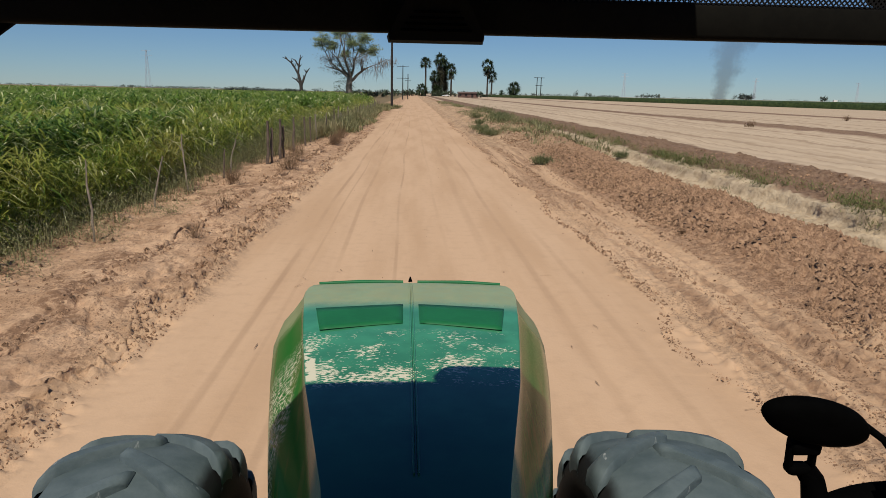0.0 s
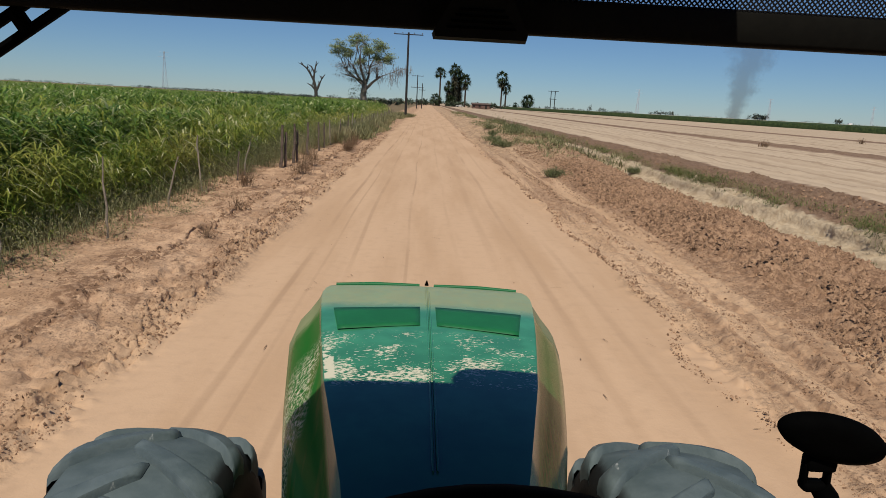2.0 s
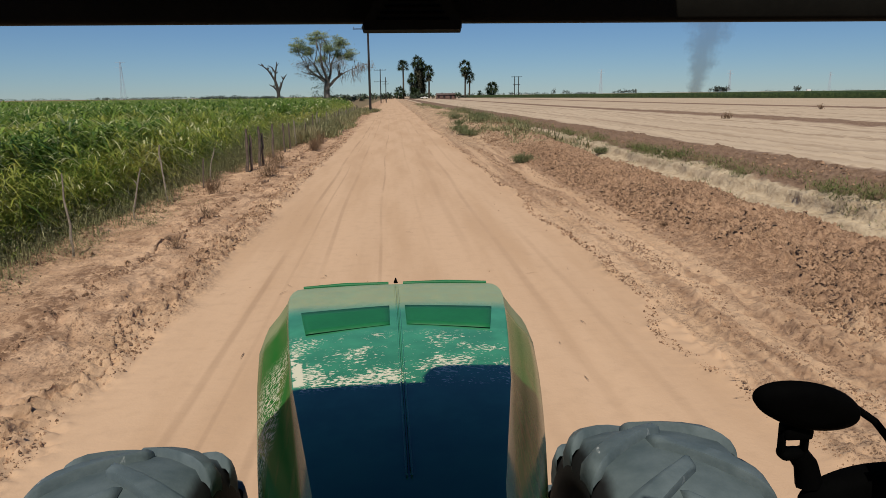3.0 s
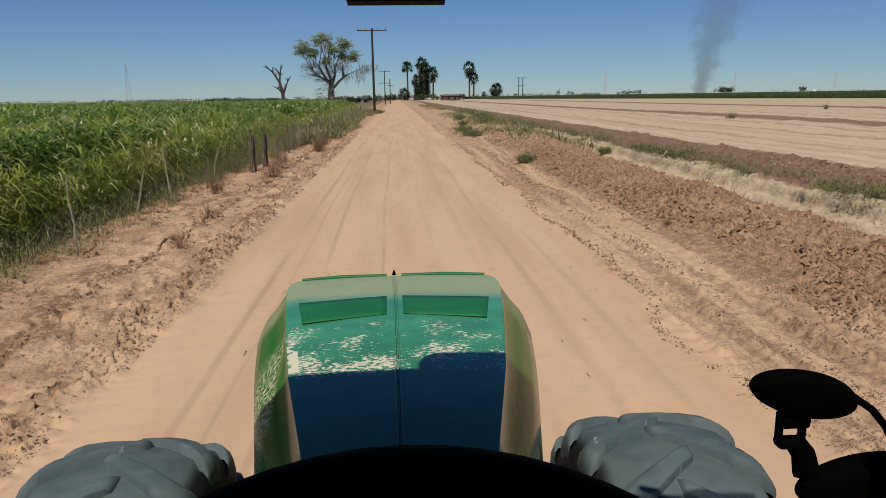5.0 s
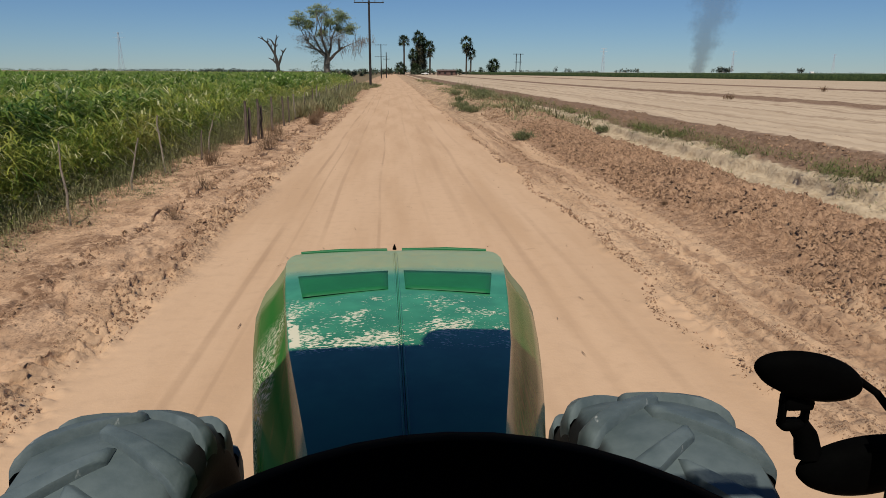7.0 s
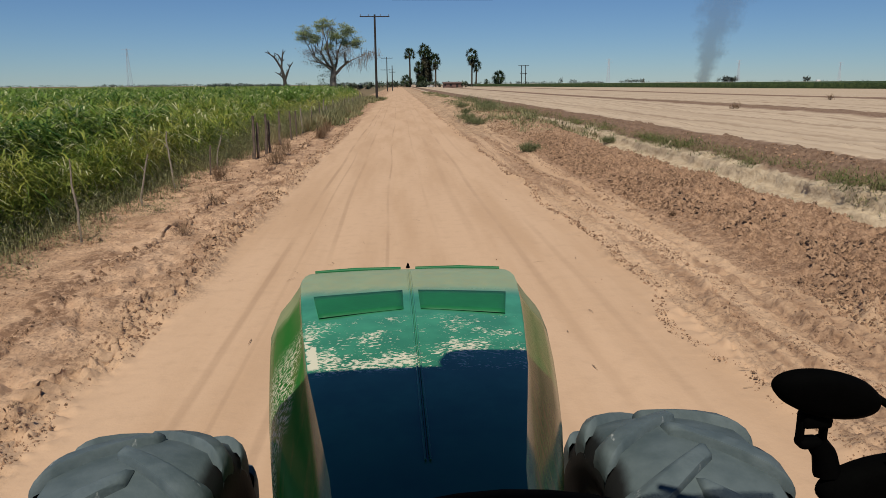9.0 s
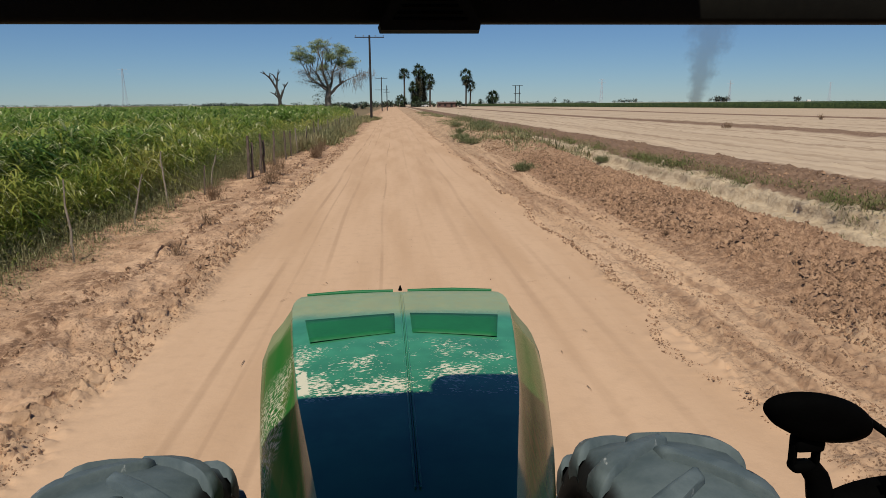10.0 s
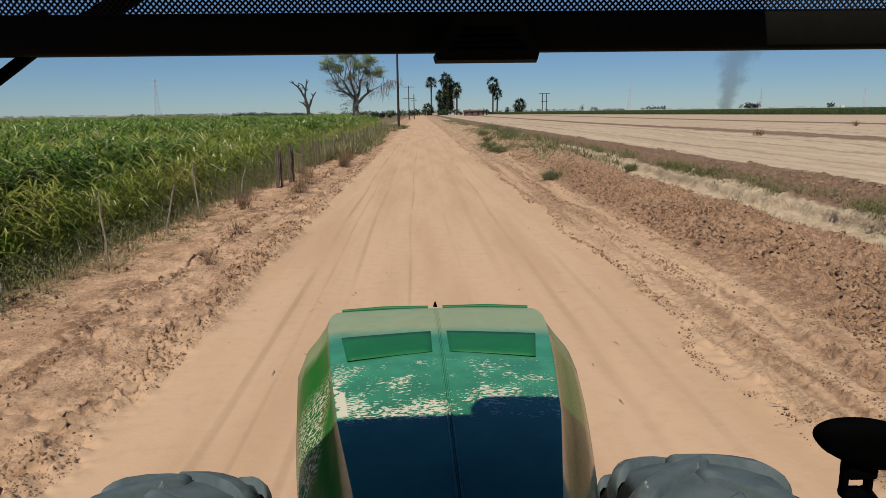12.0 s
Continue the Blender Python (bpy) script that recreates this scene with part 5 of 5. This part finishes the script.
palm((9.2, 540, 0), 29.5, 9.5, 0)
palm((20.8, 560, 0), 33.5, 11.0, 24, label="stout fan palm shaggy with dead fronds down the trunk")
palm((25.0, 566, 0), 29, 10.0, 18, label="fan palm with a long skirt of dead fronds")
palm((29.5, 560, 0), 26.0, 10.0, 3)
palm((16.5, 556, 0), 20, 9.0, 12)
palm((62.0, 600, 0), 31.5, 11.0, 3)
palm((66.0, 603, 0), 23.0, 9.5, 1.5)
palm((6.8, 540, 0), 10, 10.0, 3, "bush_palm", "low bushy palm with spreading fronds", 90)
palm((18.0, 545, 0), 9, 9.0, 2, "bush_palm", "low bushy palm with spreading fronds", 90)
palm((84.5, 600, 0), 14, 12.0, 6, "bush_palm", "low bushy palm with spreading fronds", 110)
palm((75.5, 610, 0), 6.5, 5.0, 2, "bush_palm", "low bushy palm with spreading fronds", 60)


def far_clumps():
    """Tree rows and scrub too far off to tell apart."""
    rng = np.random.default_rng(77)
    spots = []

    def row(x0, y0, x1, y1, n, h, w):
        t = rng.random(n)
        for q in t:
            s = rng.uniform(0.6, 1.15)
            spots.append((x0 + (x1 - x0) * q, y0 + (y1 - y0) * q, h * s, w * s))
    row(-235, 900, -134, 900, 130, 3.6, 7)
    row(-560, 1400, -230, 1200, 60, 5, 10)
    row(-2200, 2600, -500, 2400, 160, 7, 20)
    row(380, 2600, 2900, 2600, 90, 6, 18)
    row(90, 900, 380, 1300, 60, 4.5, 7)
    row(1360, 3000, 1450, 3000, 26, 24, 22)
    row(1630, 2800, 1660, 2800, 8, 18, 16)
    row(362, 1600, 370, 1600, 5, 13, 6)
    row(385, 1600, 402, 1600, 7, 10, 6)
    row(690, 2200, 780, 2200, 14, 12, 14)
    row(-30, 330, -8, 360, 26, 3.0, 3.2)
    row(-14, 430, 3, 480, 18, 4.0, 4.2)
    row(-22, 302, -12, 318, 10, 2.6, 2.6)
    row(14, 520, 60, 640, 20, 4, 4)
    row(-260, 1000, 60, 1000, 50, 5, 9)
    row(40, 440, 43, 442, 4, 4.5, 3.6)
    row(27, 500, 60, 520, 12, 2.5, 3.0)
    pts, ln, wd = [], [], []
    for x, y, h, w in spots:
        k = 28
        g = rng.normal(0, 1, (k, 3))
        g /= np.linalg.norm(g, axis=1)[:, None]
        g *= rng.random((k, 1)) ** 0.4
        pts.append(np.stack([x + g[:, 0] * w * 0.55, y + g[:, 1] * w * 0.55, h * 0.5 + g[:, 2] * h * 0.5], 1))
        ln.append(np.full(k, min(w, h) * 0.42))
        wd.append(np.full(k, min(w, h) * 0.32))
    p, ln, wd = np.concatenate(pts), np.concatenate(ln), np.concatenate(wd)
    n = len(p)
    turn, lean, bow = rng.uniform(0, 6.283, n), rng.uniform(0.2, 1.6, n), rng.uniform(0, 0.6, n)
    for chosen, mat, name, label in ((p[:, 1] < 800, FARLEAF, "roadside_scrub", "dark green scrub where the road meets the palms"), (p[:, 1] >= 800, HAZELEAF, "far_trees", "far tree rows tinted for haze along the flat horizon")):
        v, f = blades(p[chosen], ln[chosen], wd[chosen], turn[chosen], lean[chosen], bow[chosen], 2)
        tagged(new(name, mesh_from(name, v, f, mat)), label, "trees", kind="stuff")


far_clumps()


def far_crop():
    """A dark green block of crop beyond the bare field."""
    rng = np.random.default_rng(5)
    t = np.linspace(0, 1, 500)
    ex, ey = 175 - 115 * t, 60 + 560 * t
    us = np.concatenate([[0, 0.01, 0.4, 1.2, 2.5, 5, 9], np.geomspace(14, 900, 24)])
    gx, gy = ex[:, None] + us[None], ey[:, None] + us[None] * 0.16
    gz = np.where(us[None] < 0.005, -0.1, 1.8) + 0.22 * grid_noise(gx * 0.6, gy * 0.6, 71)
    gz = np.where(us[None] < 0.005, -0.1, gz)
    n, m = gx.shape
    i = (np.arange(n - 1)[:, None] * m + np.arange(m - 1)[None]).ravel()
    k = Mat("far_green_crop", 0.9, 0.0, 0.2)
    c = k.mix(k.ramp(k.noise(0.8, 8.0, 0.7), 0.38, 0.62), (0.026, 0.046, 0.016), (0.06, 0.086, 0.029))
    k.color(c).bump(k.noise(2.5, 8.0, 0.7), 0.4, 1.0)
    ob = new("far_crop", mesh_from("far_crop", np.stack([gx.ravel(), gy.ravel(), gz.ravel()], 1), np.stack([i, i + m, i + m + 1, i + 1], 1), k.m, True))
    tagged(ob, "dark green block of low crop beyond the bare field", "crop", kind="stuff")


far_crop()

# steel colour made pale and bluish to stand for distance haze
PYLON = plain("haze_tinted_steel", (0.48, 0.54, 0.60), 0.8, 0.0, 0.1, 0.1)


def pylon(at, tall, r):
    ob = thing("lattice_pylon", "slender grey lattice mast far off on the plain", "pylon", at, "pylons")
    bm = bmesh.new()
    lv = [0, 0.18, 0.36, 0.54, 0.72, 0.88, 1.0]
    wd = [tall * 0.06 * (1 - 0.86 * q) for q in lv]
    cs = [[Vector((sx * w, sy * w, q * tall)) for sx, sy in ((-1, -1), (1, -1), (1, 1), (-1, 1))] for q, w in zip(lv, wd)]
    for k in range(4):
        tube(bm, [c[k] for c in cs], r, 4)
    part("legs", bm, PYLON, ob)
    bm = bmesh.new()
    for a, b in zip(cs, cs[1:]):
        for k in range(4):
            tube(bm, [a[k], b[(k + 1) % 4]], r * 0.5, 4)
            tube(bm, [b[k], b[(k + 1) % 4]], r * 0.5, 4)
    part("bracing", bm, PYLON, ob)
    bm = bmesh.new()
    for q, w in ((0.98, 0.13), (0.86, 0.16)):
        tube(bm, [(-tall * w, 0, q * tall), (tall * w, 0, q * tall)], r * 0.8, 4)
    part("arms", bm, PYLON, ob)


pylon((-471, 1300, 0), 66, 0.22)
pylon((653, 2200, 0), 74, 0.45)
pylon((1213, 2500, 0), 76, 0.5)
pylon((1588, 2500, 0), 68, 0.45)


def h_frame(at, tall):
    ob = thing("h_frame_pole", "twin-pole power line support with two crossarms", "power pole", at, "power poles")
    for x in (-1.7, 1.7):
        bm = bmesh.new()
        tube(bm, [(x, 0, -1), (x, 0, tall)], [0.36, 0.30], 8)
        part("pole", bm, POLEWOOD, ob)
    for z, w in ((tall - 0.4, 9.0), (tall * 0.60, 6.0)):
        bm = bmesh.new()
        box(bm, (0, -0.4, z), (w, 0.35, 0.4), 0.03)
        part("crossarm", bm, POLEWOOD, ob)


h_frame((105.3, 598, 0), 17.0)


def farm_building(at):
    ob = thing("farm_shed", "low brick-red farm shed beside the road", "shed", at)
    wall = plain("brick_red_wall", (0.15, 0.085, 0.07), 0.9, var=0.25, scale=0.6)
    bm = bmesh.new()
    box(bm, (0, 0, 1.3), (12, 8, 2.8), 0.05)
    part("wall", bm, wall, ob)
    bm = bmesh.new()
    for s in (-1, 1):
        box(bm, (0, s * 2.2, 3.1), (13, 4.8, 0.14), 0.02, Matrix.Rotation(radians(-s * 10), 4, "X"))
    part("roof", bm, plain("faded_roof", (0.13, 0.09, 0.075), 0.8, scale=0.5), ob)
    for x in (-5, -1.5, 2.5, 5.5):
        bm = bmesh.new()
        box(bm, (x, -4.0, 1.5 if x != 2.5 else 1.1), (1.3, 0.12, 1.2 if x != 2.5 else 2.1), 0.02)
        part("window" if x != 2.5 else "door", bm, POLEWOOD, ob)


farm_building((34.5, 450, 0))


def smoke():
    """Thin grey smoke from a fire beyond the horizon: a far backdrop."""
    k = Mat("smoke", 1.0, 0.0, 0.0)
    x, y, z = k.sep()
    bend = k.math("ADD", k.math("MULTIPLY", z, 0.18), k.math("MULTIPLY", k.math("SUBTRACT", k.noise(0.008, 3.0, vec=k.vec((0.0, 0.0, 1.0))), 0.5), 90.0))
    wide = k.ramp(z, 0.0, 420.0, 40.0, 190.0, False)
    off = k.math("ABSOLUTE", k.math("DIVIDE", k.math("SUBTRACT", x, bend), wide))
    edge = k.math("ADD", off, k.math("MULTIPLY", k.math("SUBTRACT", k.noise(0.012, 6.0, 0.6), 0.5), 1.6))
    body = k.ramp(edge, 1.0, 0.15)
    a = k.math("MULTIPLY", body, k.ramp(z, 0.0, 520.0, 0.55, 0.2, False))
    k.color((0.10, 0.11, 0.13))
    k.put(k.b.inputs["Alpha"], a)
    v = [(-420, 0, 0), (520, 0, 0), (520, 0, 640), (-420, 0, 640)]
    ob = new("smoke_plume", mesh_from("smoke_plume", v, [(0, 1, 2, 3)], k.m))
    ob.location = (1523, 3500, 0)
    tagged(ob, "grey smoke plume rising far off beyond the fields", "smoke", kind="structure")


smoke()


WHITE = plain("white_paint", (0.75, 0.75, 0.73), 0.4, var=0.08, scale=1.0)


def pickup(at, turn):
    ob = thing("white_pickup", "small white pickup parked by the palms", "car", at)
    ob.rotation_euler = (0, 0, radians(turn))
    bm = bmesh.new()
    box(bm, (0, 0, 0.75), (5.2, 1.85, 0.55), 0.12)
    box(bm, (0.5, 0, 1.35), (1.9, 1.65, 0.65), 0.2)
    part("body", bm, WHITE, ob)
    bm = bmesh.new()
    box(bm, (0.5, 0, 1.40), (1.94, 1.67, 0.38), 0.1)
    part("window", bm, BLACK, ob)
    for x in (-1.65, 1.7):
        for y in (-0.85, 0.85):
            bm = bmesh.new()
            tube(bm, [(x, y - 0.12, 0.36), (x, y + 0.12, 0.36)], 0.36, 16)
            part("wheel", bm, BLACK, ob)


pickup((23.6, 515, 0), 15)


def white_shed(at, w, h):
    ob = thing("white_shed", "white farm shed far across the fields", "shed", at, "far sheds")
    bm = bmesh.new()
    box(bm, (0, 0, h * 0.4), (w, w * 0.6, h * 0.8), 0.1)
    part("wall", bm, WHITE, ob)
    bm = bmesh.new()
    for s in (-1, 1):
        box(bm, (0, s * w * 0.16, h * 0.9), (w * 1.05, w * 0.36, 0.4), 0.05, Matrix.Rotation(radians(-s * 15), 4, "X"))
    part("roof", bm, WHITE, ob)


white_shed((1571, 2600, 0), 14, 7)
white_shed((1415, 3000, 0), 11, 9)


def straw():
    """Odd bits of straw and twig on the road."""
    rng = np.random.default_rng(91)
    n = 60
    y = 3.5 * (40 / 3.5) ** rng.random(n)
    x = rng.uniform(-2.4, 4.6, n)
    p = np.stack([x, y, height(x, y) + 0.012], 1)
    v, f = blades(p, rng.uniform(0.06, 0.22, n), rng.uniform(0.006, 0.012, n), rng.uniform(0, 6.283, n), np.full(n, 1.5), rng.uniform(0, 0.1, n), 3)
    tagged(new("straw", mesh_from("straw", v, f, DRY)), "bits of dry straw and twig on the road", "straw", kind="stuff")


straw()
